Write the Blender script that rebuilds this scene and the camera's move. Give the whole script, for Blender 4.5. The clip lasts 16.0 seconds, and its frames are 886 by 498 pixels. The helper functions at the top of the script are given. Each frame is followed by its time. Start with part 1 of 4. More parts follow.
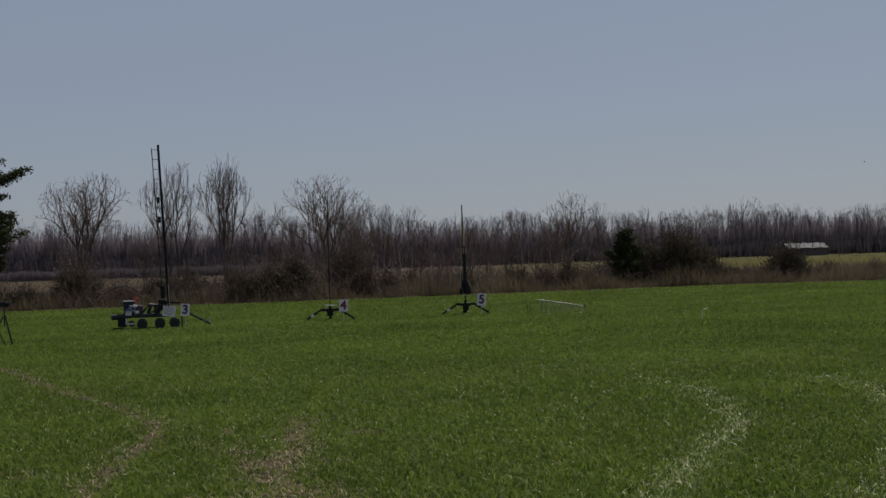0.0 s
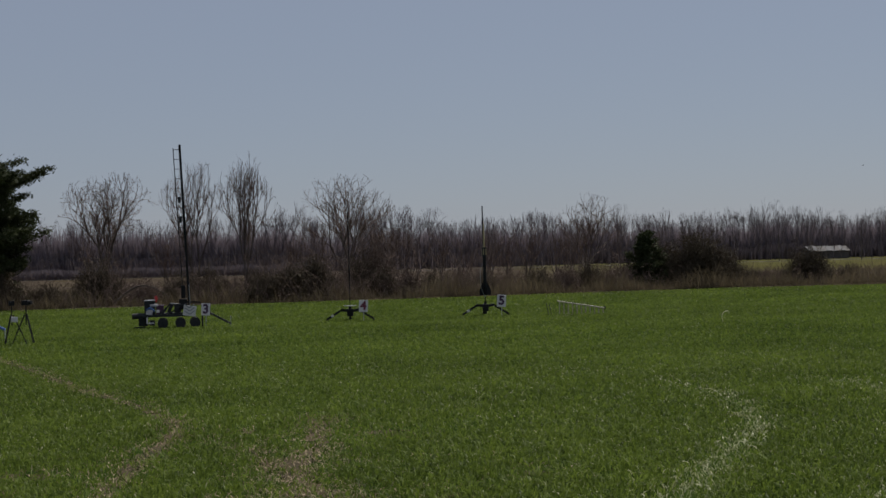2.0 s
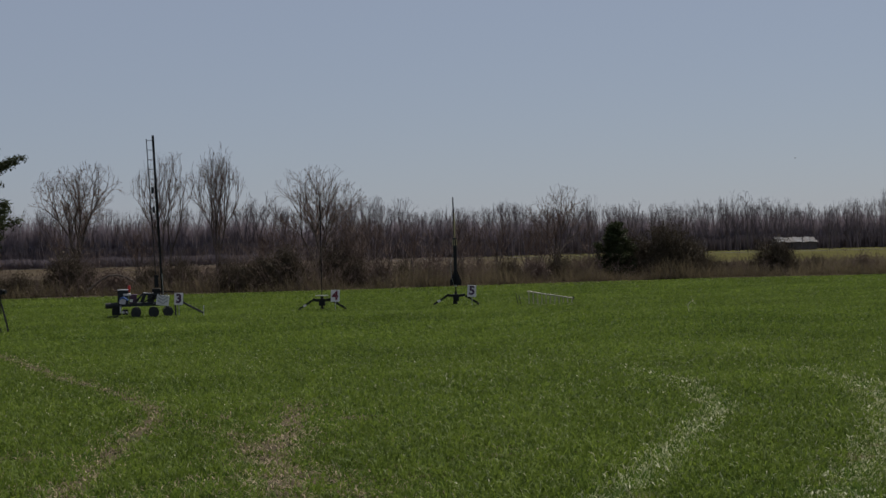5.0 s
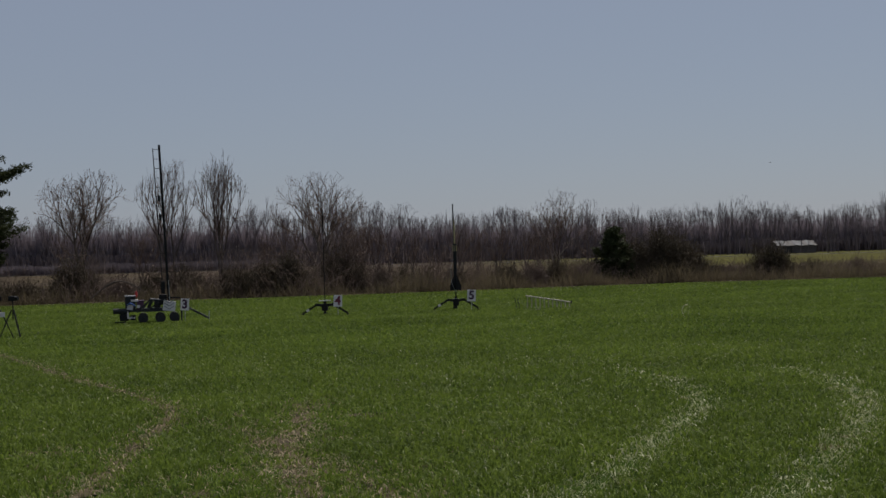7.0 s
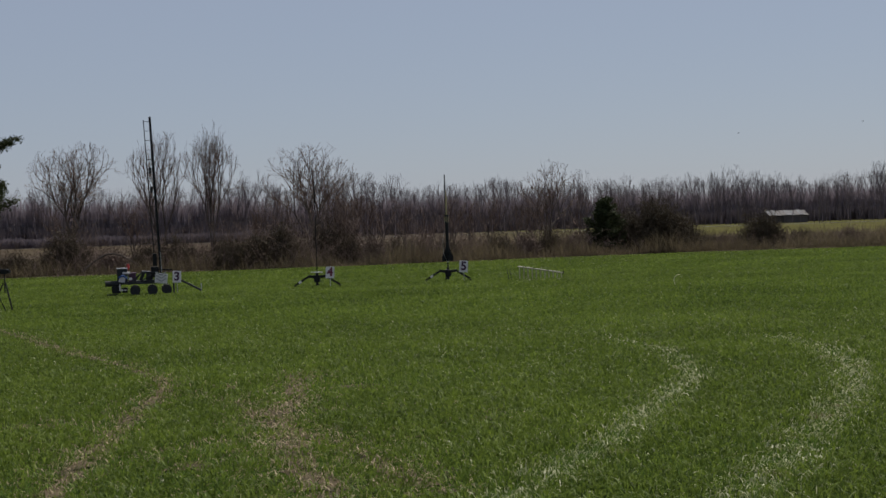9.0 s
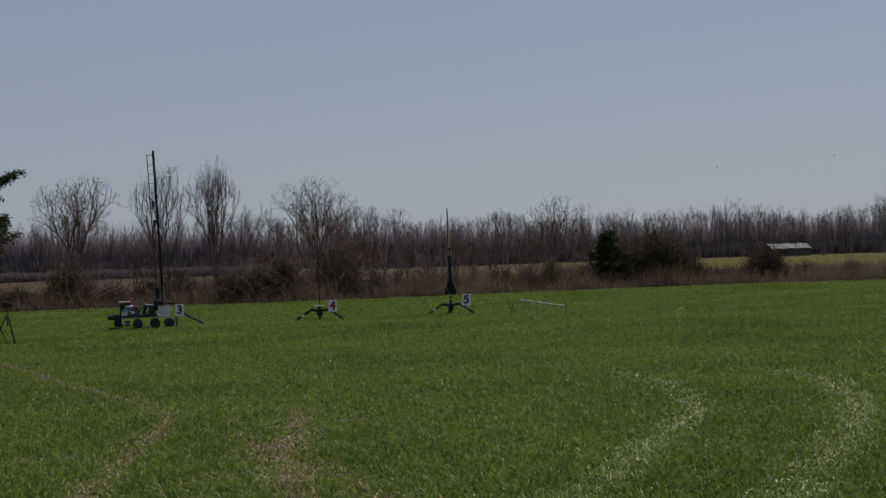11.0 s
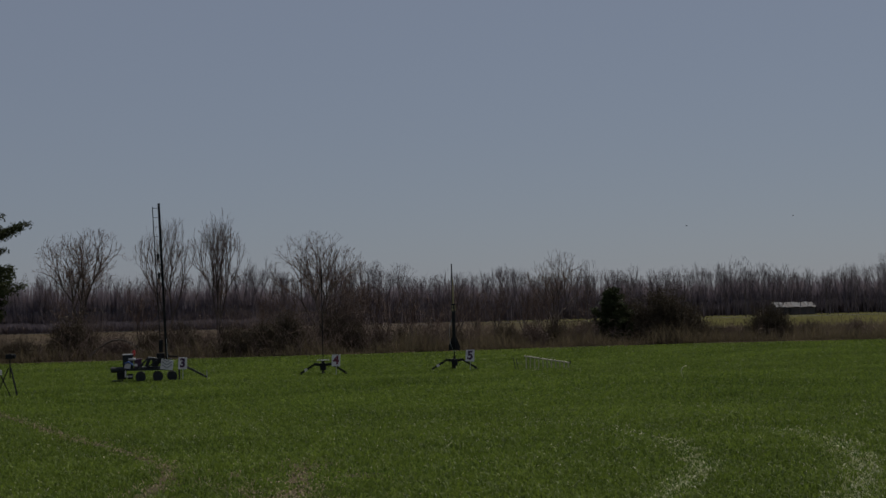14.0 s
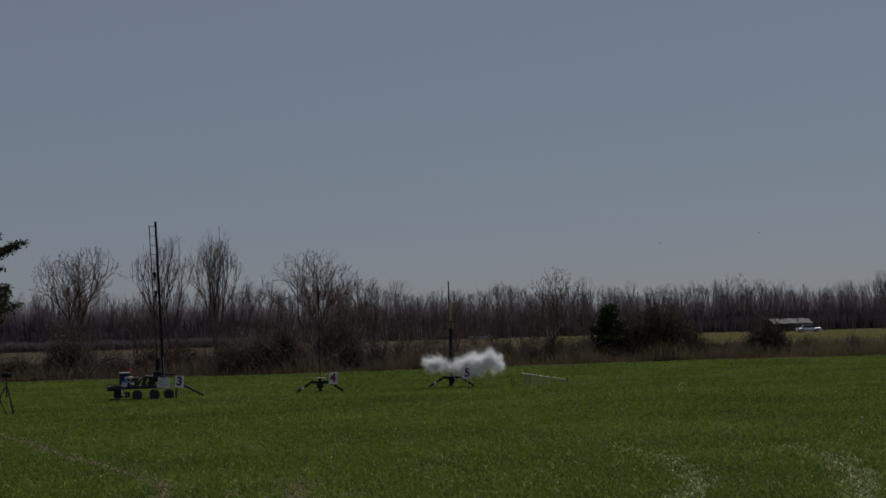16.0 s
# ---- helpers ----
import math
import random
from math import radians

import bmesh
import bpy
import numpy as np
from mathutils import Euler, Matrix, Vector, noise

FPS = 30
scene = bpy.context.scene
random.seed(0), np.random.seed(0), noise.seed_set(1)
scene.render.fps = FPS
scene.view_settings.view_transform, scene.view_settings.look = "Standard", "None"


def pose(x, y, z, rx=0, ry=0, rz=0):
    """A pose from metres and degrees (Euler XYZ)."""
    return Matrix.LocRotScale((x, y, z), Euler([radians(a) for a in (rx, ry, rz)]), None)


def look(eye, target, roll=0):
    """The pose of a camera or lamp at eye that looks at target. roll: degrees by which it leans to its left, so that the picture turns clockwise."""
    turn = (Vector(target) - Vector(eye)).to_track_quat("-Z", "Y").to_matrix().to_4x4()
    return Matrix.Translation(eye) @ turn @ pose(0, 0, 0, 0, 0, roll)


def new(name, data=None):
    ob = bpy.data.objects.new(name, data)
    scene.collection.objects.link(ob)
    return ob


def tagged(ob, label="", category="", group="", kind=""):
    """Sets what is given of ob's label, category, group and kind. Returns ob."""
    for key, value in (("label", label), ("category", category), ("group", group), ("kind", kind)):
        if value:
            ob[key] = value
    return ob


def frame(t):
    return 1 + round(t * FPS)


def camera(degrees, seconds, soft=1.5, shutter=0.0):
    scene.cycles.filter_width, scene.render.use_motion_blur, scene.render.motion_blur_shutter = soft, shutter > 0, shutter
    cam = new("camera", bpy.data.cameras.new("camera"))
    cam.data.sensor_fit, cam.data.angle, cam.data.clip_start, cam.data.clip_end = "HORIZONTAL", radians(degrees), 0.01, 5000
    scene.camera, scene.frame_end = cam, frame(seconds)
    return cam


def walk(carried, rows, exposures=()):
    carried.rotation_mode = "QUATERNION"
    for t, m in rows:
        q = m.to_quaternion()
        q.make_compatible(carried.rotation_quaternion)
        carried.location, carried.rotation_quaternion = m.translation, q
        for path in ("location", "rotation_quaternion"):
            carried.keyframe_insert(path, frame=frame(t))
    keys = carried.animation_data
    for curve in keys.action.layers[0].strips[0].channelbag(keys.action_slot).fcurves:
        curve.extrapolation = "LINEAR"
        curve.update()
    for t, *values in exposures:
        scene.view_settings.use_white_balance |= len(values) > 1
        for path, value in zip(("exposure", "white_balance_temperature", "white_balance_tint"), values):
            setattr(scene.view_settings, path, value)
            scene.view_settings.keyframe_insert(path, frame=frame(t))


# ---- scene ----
cam = camera(35.0, 16.0, soft=1.5)
EYE = 1.6
# seconds, turn to the left, look up, roll; the first stretch stands a little nearer
ROWS = [
    (0, 0.367, 0.449, 1.800), (0.5, 1.150, 0.107, 1.747), (1, 0.925, 0.664, 1.541),
    (1.5, 1.719, 0.783, 1.715), (2, 1.188, 0.512, 1.498), (2.5, 0.910, -0.884, 1.736),
    (3, 0.552, -1.153, 1.544), (3.5, 0.149, -1.180, 1.668), (4, 0.139, -0.729, 1.512),
    (6.5, -0.146, 0.315, 1.302), (7, -0.001, 0.279, 1.598), (7.5, 0.024, -0.033, 1.783),
    (8, -0.060, -0.798, 1.926), (8.5, -0.129, -1.493, 1.850), (9, -0.329, -0.911, 1.840),
    (11.5, -0.123, 1.192, 1.885), (12, 1.631, 2.201, 1.937), (12.5, 1.235, 2.427, 1.904),
    (13, 0.528, 2.487, 1.532), (13.5, 0.157, 2.349, 1.644), (14, -0.055, 2.717, 1.330),
    (14.5, -0.061, 2.967, 1.442), (15, -0.058, 3.065, 1.488), (15.5, -0.132, 3.199, 1.508),
    (16, -0.176, 3.422, 1.495),
]
EXPOSURES = [(0, -0.11), (1.5, -0.11), (2, -0.06), (3, 0.19), (3.5, 0.24), (4, 0.19), (6.5, -0.09), (7, -0.09), (8, 0.04), (9, 0.19), (11.5, -0.16), (12, -0.36), (13, -0.43), (14, -0.53), (16, -0.68)]
walk(cam, [(t, pose(0, 1.3 if t < 5 else 0.0, EYE - (0.03 if t < 5 else 0.0), 90 + pitch, roll, turn))
           for t, turn, pitch, roll in ROWS], EXPOSURES)

# ---- world and sun ----
SUN_AZIMUTH, SUN_HEIGHT = 30.0, 54.0
world = bpy.data.worlds.new("world")
scene.world = world
world.use_nodes = True
sky = world.node_tree.nodes.new("ShaderNodeTexSky")
sky.sky_type, sky.sun_disc = "NISHITA", False
sky.sun_elevation, sky.sun_rotation = radians(SUN_HEIGHT), radians(SUN_AZIMUTH)
sky.air_density, sky.dust_density, sky.ozone_density = 1.0, 0.5, 2.5
background = world.node_tree.nodes["Background"]
background.inputs["Strength"].default_value = 0.06
haze = world.node_tree.nodes.new("ShaderNodeMix")
haze.data_type = "RGBA"
haze.inputs["Factor"].default_value = 0.7
haze.inputs["B"].default_value = (4.66, 5.2, 6.62, 1)
world.node_tree.links.new(sky.outputs[0], haze.inputs["A"])
world.node_tree.links.new(haze.outputs["Result"], background.inputs["Color"])

sun = new("sun", bpy.data.lights.new("sun", "SUN"))
sun.data.energy, sun.data.angle, sun.data.color = 4.6, radians(0.6), (1.0, 0.95, 0.87)
sun_way = Vector((math.sin(radians(SUN_AZIMUTH)) * math.cos(radians(SUN_HEIGHT)),
                  math.cos(radians(SUN_AZIMUTH)) * math.cos(radians(SUN_HEIGHT)), math.sin(radians(SUN_HEIGHT))))
sun.matrix_world = look(sun_way * 200, (0, 0, 0))


# ---- materials ----
def material(name, colour, dark, rough=0.6, metal=0.0, scale=8.0, fine=60.0, bump=0.2, through_light=0.0, islands=0.0, alpha=1.0, spec=0.5):
    """Two tones mixed by coarse and fine noise, with relief; islands: how far separate pieces differ."""
    m = bpy.data.materials.new(name)
    m.use_nodes = True
    n, l = m.node_tree.nodes, m.node_tree.links
    p = n["Principled BSDF"]
    p.inputs["Roughness"].default_value = rough
    p.inputs["Metallic"].default_value = metal
    p.inputs["Specular IOR Level"].default_value = spec
    place = n.new("ShaderNodeTexCoord")
    big, small = n.new("ShaderNodeTexNoise"), n.new("ShaderNodeTexNoise")
    for node, s in ((big, scale), (small, fine)):
        node.inputs["Scale"].default_value, node.inputs["Detail"].default_value = s, 4
        l.new(place.outputs["Object"], node.inputs["Vector"])
    add = n.new("ShaderNodeMath")
    add.operation = "MULTIPLY_ADD"
    l.new(small.outputs["Fac"], add.inputs[0])
    add.inputs[1].default_value = 0.5
    l.new(big.outputs["Fac"], add.inputs[2])
    value = add.outputs[0]
    if islands:
        geo = n.new("ShaderNodeNewGeometry")
        more = n.new("ShaderNodeMath")
        more.operation = "MULTIPLY_ADD"
        l.new(geo.outputs["Random Per Island"], more.inputs[0])
        more.inputs[1].default_value = islands
        l.new(value, more.inputs[2])
        value = more.outputs[0]
    ramp = n.new("ShaderNodeMapRange")
    ramp.inputs["From Min"].default_value, ramp.inputs["From Max"].default_value = 0.5, 1.0 + islands
    l.new(value, ramp.inputs["Value"])
    mix = n.new("ShaderNodeMix")
    mix.data_type = "RGBA"
    mix.inputs["A"].default_value, mix.inputs["B"].default_value = (*dark, 1), (*colour, 1)
    l.new(ramp.outputs["Result"], mix.inputs["Factor"])
    l.new(mix.outputs["Result"], p.inputs["Base Color"])
    if bump:
        b = n.new("ShaderNodeBump")
        b.inputs["Strength"].default_value, b.inputs["Distance"].default_value = bump, 0.01
        l.new(small.outputs["Fac"], b.inputs["Height"])
        l.new(b.outputs["Normal"], p.inputs["Normal"])
    out = n["Material Output"]
    last = p.outputs[0]
    if through_light:
        t, both = n.new("ShaderNodeBsdfTranslucent"), n.new("ShaderNodeMixShader")
        l.new(mix.outputs["Result"], t.inputs["Color"])
        both.inputs[0].default_value = through_light
        l.new(last, both.inputs[1])
        l.new(t.outputs[0], both.inputs[2])
        last = both.outputs[0]
    if alpha < 1:
        clear, both = n.new("ShaderNodeBsdfTransparent"), n.new("ShaderNodeMixShader")
        both.inputs[0].default_value = alpha
        l.new(clear.outputs[0], both.inputs[1])
        l.new(last, both.inputs[2])
        last = both.outputs[0]
    l.new(last, out.inputs["Surface"])
    return m


WHEAT = material("wheat_blades", (0.196, 0.262, 0.043), (0.029, 0.049, 0.009), 0.45, 0, 0.25, 3.0, 0, 0.42, 0.8, 1.0, 0.05)
STRAW = material("pale_bent_and_glint_blades", (0.50, 0.49, 0.30), (0.24, 0.26, 0.12), 0.5, 0, 0.5, 5.0, 0, 0.25, 0.6, 1.0, 0.15)
LITTER = material("dry_litter", (0.46, 0.38, 0.25), (0.17, 0.13, 0.075), 0.7, 0, 0.5, 5.0, 0, 0.2, 0.6, 1.0, 0.1)
SOIL = material("bare_soil", (0.10, 0.076, 0.048), (0.035, 0.032, 0.018), 0.95, 0, 3.0, 25.0, 0.8, spec=0.05)
DRY = material("dead_grass", (0.190, 0.152, 0.096), (0.070, 0.056, 0.034), 0.8, 0, 0.2, 2.0, 0, 0.35, 0.6, spec=0.1)
TWIG = material("bare_twigs", (0.215, 0.155, 0.125), (0.075, 0.053, 0.044), 0.85, 0, 0.3, 4.0, 0, 0, 0.6, spec=0.15)
BARK = material("grey_bark", (0.15, 0.125, 0.105), (0.055, 0.046, 0.04), 0.9, 0, 2.0, 20.0, 0.5, spec=0.15)
# distant bark and stems paled towards mauve grey: aerial haze put into the colour
HAZY_BARK = material("hazy_far_bark", (0.195, 0.166, 0.178), (0.120, 0.102, 0.114), 0.95, 0, 0.05, 0.6, 0, 0.25, 0.35, spec=0.05)
HAZY_STEM = material("hazy_far_stems", (0.30, 0.258, 0.285), (0.20, 0.172, 0.192), 0.95, 0, 0.05, 0.6, 0, 0.4, 0.3, spec=0.05)
FAR_BRUSH = material("far_brush_and_backing", (0.125, 0.107, 0.118), (0.080, 0.068, 0.078), 0.95, 0, 0.25, 2.5, 0, 0.2, 0.3, spec=0.0)
CEDAR = material("cedar_foliage", (0.066, 0.074, 0.030), (0.022, 0.031, 0.014), 0.7, 0, 0.6, 6.0, 0, 0.15, 0.6, spec=0.1)
BRAMBLE = material("dark_bramble", (0.115, 0.088, 0.060), (0.040, 0.034, 0.024), 0.8, 0, 0.5, 5.0, 0, 0.15, 0.6, spec=0.1)
BLACK = material("black_steel", (0.014, 0.014, 0.016), (0.008, 0.008, 0.009), 0.6, 0.0, 6, 80, 0.1, spec=0.2)
STEEL = material("worn_steel", (0.55, 0.55, 0.56), (0.30, 0.30, 0.31), 0.32, 0.9, 10, 90, 0.1)
ALUMINIUM = material("weathered_aluminium", (0.60, 0.56, 0.48), (0.40, 0.37, 0.31), 0.5, 0.1, 6, 70, 0.1)
DARK_PAINT = material("dark_grey_paint", (0.03, 0.032, 0.036), (0.012, 0.013, 0.015), 0.6, 0, 5, 50, 0.1, spec=0.25)
RUBBER = material("tyre_rubber", (0.03, 0.03, 0.03), (0.015, 0.015, 0.015), 0.85, 0, 10, 80, 0.3)
WHITE = material("white_board", (0.66, 0.61, 0.62), (0.54, 0.50, 0.51), 0.5, 0, 5, 60, 0.05)
MAROON = material("maroon_ink", (0.16, 0.012, 0.035), (0.10, 0.008, 0.02), 0.5, 0, 6, 60, 0)
PURPLE = material("dark_purple_ink", (0.055, 0.012, 0.05), (0.035, 0.008, 0.03), 0.5, 0, 6, 60, 0)
GREY_PAINT = material("grey_paint", (0.30, 0.30, 0.31), (0.2, 0.2, 0.21), 0.5, 0, 6, 60, 0.1)
BLUE = material("blue_paint", (0.05, 0.14, 0.42), (0.03, 0.08, 0.25), 0.4, 0, 5, 50, 0.1)
RED = material("red_plastic", (0.5, 0.03, 0.02), (0.35, 0.02, 0.015), 0.35, 0, 5, 50, 0)
CREAM = material("cream_weathered_metal", (0.42, 0.38, 0.28), (0.24, 0.22, 0.16), 0.5, 0, 6, 60, 0.05)
PALE_STEM = material("pale_dry_stem", (0.8, 0.77, 0.55), (0.66, 0.63, 0.42), 0.5, 0, 6, 60, 0, 0.3)
GOLD = material("yellow_tube", (0.44, 0.35, 0.17), (0.28, 0.22, 0.10), 0.4, 0, 5, 50, 0.05)
CAR_PAINT = material("silver_white_paint", (0.86, 0.87, 0.88), (0.78, 0.79, 0.8), 0.25, 0.2, 3, 30, 0)
CAR_GLASS = material("dark_glass", (0.03, 0.035, 0.04), (0.02, 0.022, 0.025), 0.1, 0, 3, 30, 0)
ROOFING = material("pale_sheet_roof", (0.15, 0.15, 0.16), (0.02, 0.02, 0.024), 0.85, 0.0, 0.7, 4, 0.2)
BARN_WOOD = material("dark_barn_boards", (0.09, 0.08, 0.08), (0.05, 0.045, 0.045), 0.85, 0, 0.8, 8, 0.3)
SMOKE = material("white_smoke", (0.96, 0.96, 0.97), (0.90, 0.90, 0.92), 1.0, 0, 4, 16, 0, 0.6, 0, 0.6, 0.0)
FEATHER = material("dark_feathers", (0.06, 0.055, 0.05), (0.03, 0.03, 0.03), 0.8, 0, 5, 40, 0)
ASPHALT = material("asphalt", (0.07, 0.07, 0.07), (0.045, 0.045, 0.045), 0.9, 0, 1, 20, 0.3)


def ground_material():
    """Soil and short growth in the wheat field, tan rough grass beyond it, a yellow-green pasture far off."""
    m = bpy.data.materials.new("field_ground")
    m.use_nodes = True
    n, l = m.node_tree.nodes, m.node_tree.links
    p = n["Principled BSDF"]
    p.inputs["Roughness"].default_value = 0.95
    p.inputs["Specular IOR Level"].default_value = 0.0
    geo, xyz = n.new("ShaderNodeNewGeometry"), n.new("ShaderNodeSeparateXYZ")
    l.new(geo.outputs["Position"], xyz.inputs[0])

    def noise_at(scale, detail=5):
        k = n.new("ShaderNodeTexNoise")
        k.inputs["Scale"].default_value, k.inputs["Detail"].default_value = scale, detail
        l.new(geo.outputs["Position"], k.inputs["Vector"])
        return k.outputs["Fac"]

    def blend(fac, a, b):
        k = n.new("ShaderNodeMix")
        k.data_type = "RGBA"
        for socket, v in (("A", a), ("B", b)):
            if isinstance(v, tuple):
                k.inputs[socket].default_value = (*v, 1)
            else:
                l.new(v, k.inputs[socket])
        l.new(fac, k.inputs["Factor"])
        return k.outputs["Result"]

    def step(value, low, high):
        k = n.new("ShaderNodeMapRange")
        k.inputs["From Min"].default_value, k.inputs["From Max"].default_value = low, high
        l.new(value, k.inputs["Value"])
        return k.outputs["Result"]

    soil = blend(step(noise_at(9), 0.4, 0.62), (0.04, 0.03, 0.018), (0.12, 0.092, 0.056))
    growth = blend(step(noise_at(6), 0.35, 0.65), (0.024, 0.042, 0.010), (0.042, 0.066, 0.014))
    field = blend(step(noise_at(2.2), 0.26, 0.42), soil, growth)
    field = blend(step(xyz.outputs["Y"], 17, 26), field, growth)
    tan = blend(step(noise_at(0.5), 0.35, 0.65), (0.048, 0.038, 0.031), (0.088, 0.070, 0.056))
    grass = blend(step(noise_at(0.12), 0.35, 0.65), (0.058, 0.057, 0.022), (0.098, 0.090, 0.036))
    tan = blend(step(noise_at(0.06), 0.45, 0.6), tan, (0.060, 0.049, 0.028))
    right = blend(step(xyz.outputs["X"], 4, 26), tan, blend(step(xyz.outputs["Y"], 110, 150), tan, grass))
    slant = n.new("ShaderNodeMath")
    slant.operation = "MULTIPLY_ADD"
    l.new(xyz.outputs["X"], slant.inputs[0])
    slant.inputs[1].default_value = -0.235
    l.new(xyz.outputs["Y"], slant.inputs[2])
    colour = blend(step(slant.outputs[0], 61.8, 62.8), field, right)
    l.new(colour, p.inputs["Base Color"])
    b = n.new("ShaderNodeBump")
    b.inputs["Strength"].default_value, b.inputs["Distance"].default_value = 0.6, 0.04
    l.new(noise_at(14), b.inputs["Height"])
    l.new(b.outputs["Normal"], p.inputs["Normal"])
    return m


GROUND = ground_material()


# ---- building blocks ----
def mesh_object(name, bm, mat):
    me = bpy.data.meshes.new(name)
    bm.to_mesh(me)
    bm.free()
    me.materials.append(mat)
    return new(name, me)


def part(name, bm, mat, parent, label=""):
    ob = mesh_object(name, bm, mat)
    ob.parent = parent
    return tagged(ob, label)


def thing(name, m, label, category, group="", kind=""):
    ob = new(name)
    ob.empty_display_size = 0.2
    ob.matrix_world = m
    return tagged(ob, label, category, group, kind)


def block(bm, centre, size, turn=(0, 0, 0), bevel=0.0):
    made = bmesh.ops.create_cube(bm, size=1)["verts"]
    bmesh.ops.transform(bm, matrix=pose(*centre, *turn) @ Matrix.Diagonal((*size, 1)), verts=made)
    if bevel:
        edges = list({e for v in made for e in v.link_edges})
        bmesh.ops.bevel(bm, geom=edges, offset=bevel, segments=2, affect="EDGES", profile=0.5)
    return bm


def tube(bm, a, b, r0, r1=None, sides=10):
    a, b = Vector(a), Vector(b)
    made = bmesh.ops.create_cone(bm, cap_ends=True, segments=sides, radius1=r0, radius2=r0 if r1 is None else r1, depth=(b - a).length)["verts"]
    bmesh.ops.transform(bm, matrix=Matrix.Translation((a + b) / 2) @ (b - a).to_track_quat("Z", "Y").to_matrix().to_4x4(), verts=made)
    return bm


def bar(bm, a, b, wide, deep, bevel=0.0):
    """A square bar from a to b."""
    a, b = Vector(a), Vector(b)
    made = bmesh.ops.create_cube(bm, size=1)["verts"]
    bmesh.ops.transform(bm, matrix=Matrix.Translation((a + b) / 2) @ (b - a).to_track_quat("Z", "Y").to_matrix().to_4x4()
                        @ Matrix.Diagonal((wide, deep, (b - a).length, 1)), verts=made)
    return bm


def B():
    return bmesh.new()


def from_arrays(name, verts, faces, mat):
    me = bpy.data.meshes.new(name)
    verts = np.asarray(verts, np.float32)
    faces = np.asarray(faces, np.int32)
    size = faces.shape[1]
    me.vertices.add(len(verts))
    me.vertices.foreach_set("co", verts.ravel())
    me.loops.add(faces.size)
    me.loops.foreach_set("vertex_index", faces.ravel())
    me.polygons.add(len(faces))
    me.polygons.foreach_set("loop_start", np.arange(0, faces.size, size, dtype=np.int32))
    me.update(calc_edges=True)
    me.materials.append(mat)
    return new(name, me)


# ---- ground ----
bm = B()
xs, ys = [-1500, -300, -60, 60, 300, 1500], [-300, 0, 66, 150, 400, 2500]
grid = [[bm.verts.new((x, y, 0)) for x in xs] for y in ys]
for j in range(len(ys) - 1):
    for i in range(len(xs) - 1):
        bm.faces.new((grid[j][i], grid[j][i + 1], grid[j + 1][i + 1], grid[j + 1][i]))
tagged(mesh_object("ground", bm, GROUND), "flat farm field of short green wheat, tan rough grass beyond", "field", kind="structure")
ROAD_Y = 262.0
bm = block(B(), (0, ROAD_Y, 0.02), (900, 6.5, 0.04))
tagged(mesh_object("road", bm, ASPHALT), "narrow grey asphalt country road across the far fields", "road", kind="structure")

# wheel tracks through the wheat, as centre lines on the plan
TRACKS = [
    [(1.0, 21.6), (2.26, 19.4), (2.74, 17.4), (2.73, 15.7), (2.57, 14.2), (2.05, 12.5), (1.62, 11.3), (1.19, 10.1), (0.79, 9.2), (0.3, 8.0)],
    [(3.4, 20.4), (4.46, 18.2), (4.57, 16.5), (4.31, 14.6), (3.84, 12.9), (3.26, 11.5), (2.65, 10.1), (2.18, 9.0), (1.6, 7.6)],
    [(-10.5, 30), (-8.14, 25.7), (-6.68, 22.8), (-5.26, 19.8), (-3.8, 17.2), (-3.08, 15.6), (-2.87, 14.8), (-2.77, 13.0), (-2.66, 11.4), (-2.55, 10.0), (-2.4, 8)],
    [(-1.58, 15.6), (-1.4, 13.3), (-1.39, 11.8), (-1.09, 10.2), (-0.93, 9.4), (-0.6, 8)],
    [(-1.95, 13.4), (-1.25, 11.4), (-0.63, 10.1), (-0.36, 9.3), (0.1, 8.3)],
]


def edge(x):
    """Where the wheat ends: the far edge of the field runs aslant."""
    return np.interp(x, [-24, -20, -9, -1.4, 6.4, 12, 19], [57.4, 58.0, 60.0, 61.3, 64.6, 65.8, 65.6])


def at_edge(x, y):
    """A place of the hedgerow, moved along its line of sight to the slanting field edge, and its scale."""
    far = float(edge(x * 0.93)) + y - 65.6
    return x * far / y, far, far / y


def near_track(p, which=range(5)):
    """How strongly each place of the plan lies in a wheel track."""
    best = np.zeros(len(p))
    for k in which:
        line = TRACKS[k]
        fresh = np.clip(1 - (p[:, 1] - 16.5) / 4.0, 0.15, 1) if k < 2 else 1.0
        for a, b in zip(line, line[1:]):
            a, b = np.array(a), np.array(b)
            s = np.clip(((p - a) @ (b - a)) / ((b - a) @ (b - a)), 0, 1)
            d = np.linalg.norm(p - a - s[:, None] * (b - a), axis=1)
            best = np.maximum(best, fresh * (0.75, 0.78, 0.6, 0.6, 0.45)[k] * np.exp(-(d / (0.19, 0.2, 0.19, 0.3, 0.3)[k]) ** 2))
    return best * np.clip(0.35 + 0.9 * patchy(p, 0.7, 12), 0, 1)


def patchy(p, size, seed):
    """Smooth uneven value from 0 to 1 over the plan."""
    rng = np.random.default_rng(seed)
    v = np.zeros(len(p))
    for k in range(6):
        a = rng.uniform(0, 2 * np.pi)
        f = (np.array([np.cos(a), np.sin(a)]) * 2 * np.pi / (size * rng.uniform(0.6, 1.7)))
        v += np.sin(p @ f + rng.uniform(0, 7))
    return 0.5 + v / 8


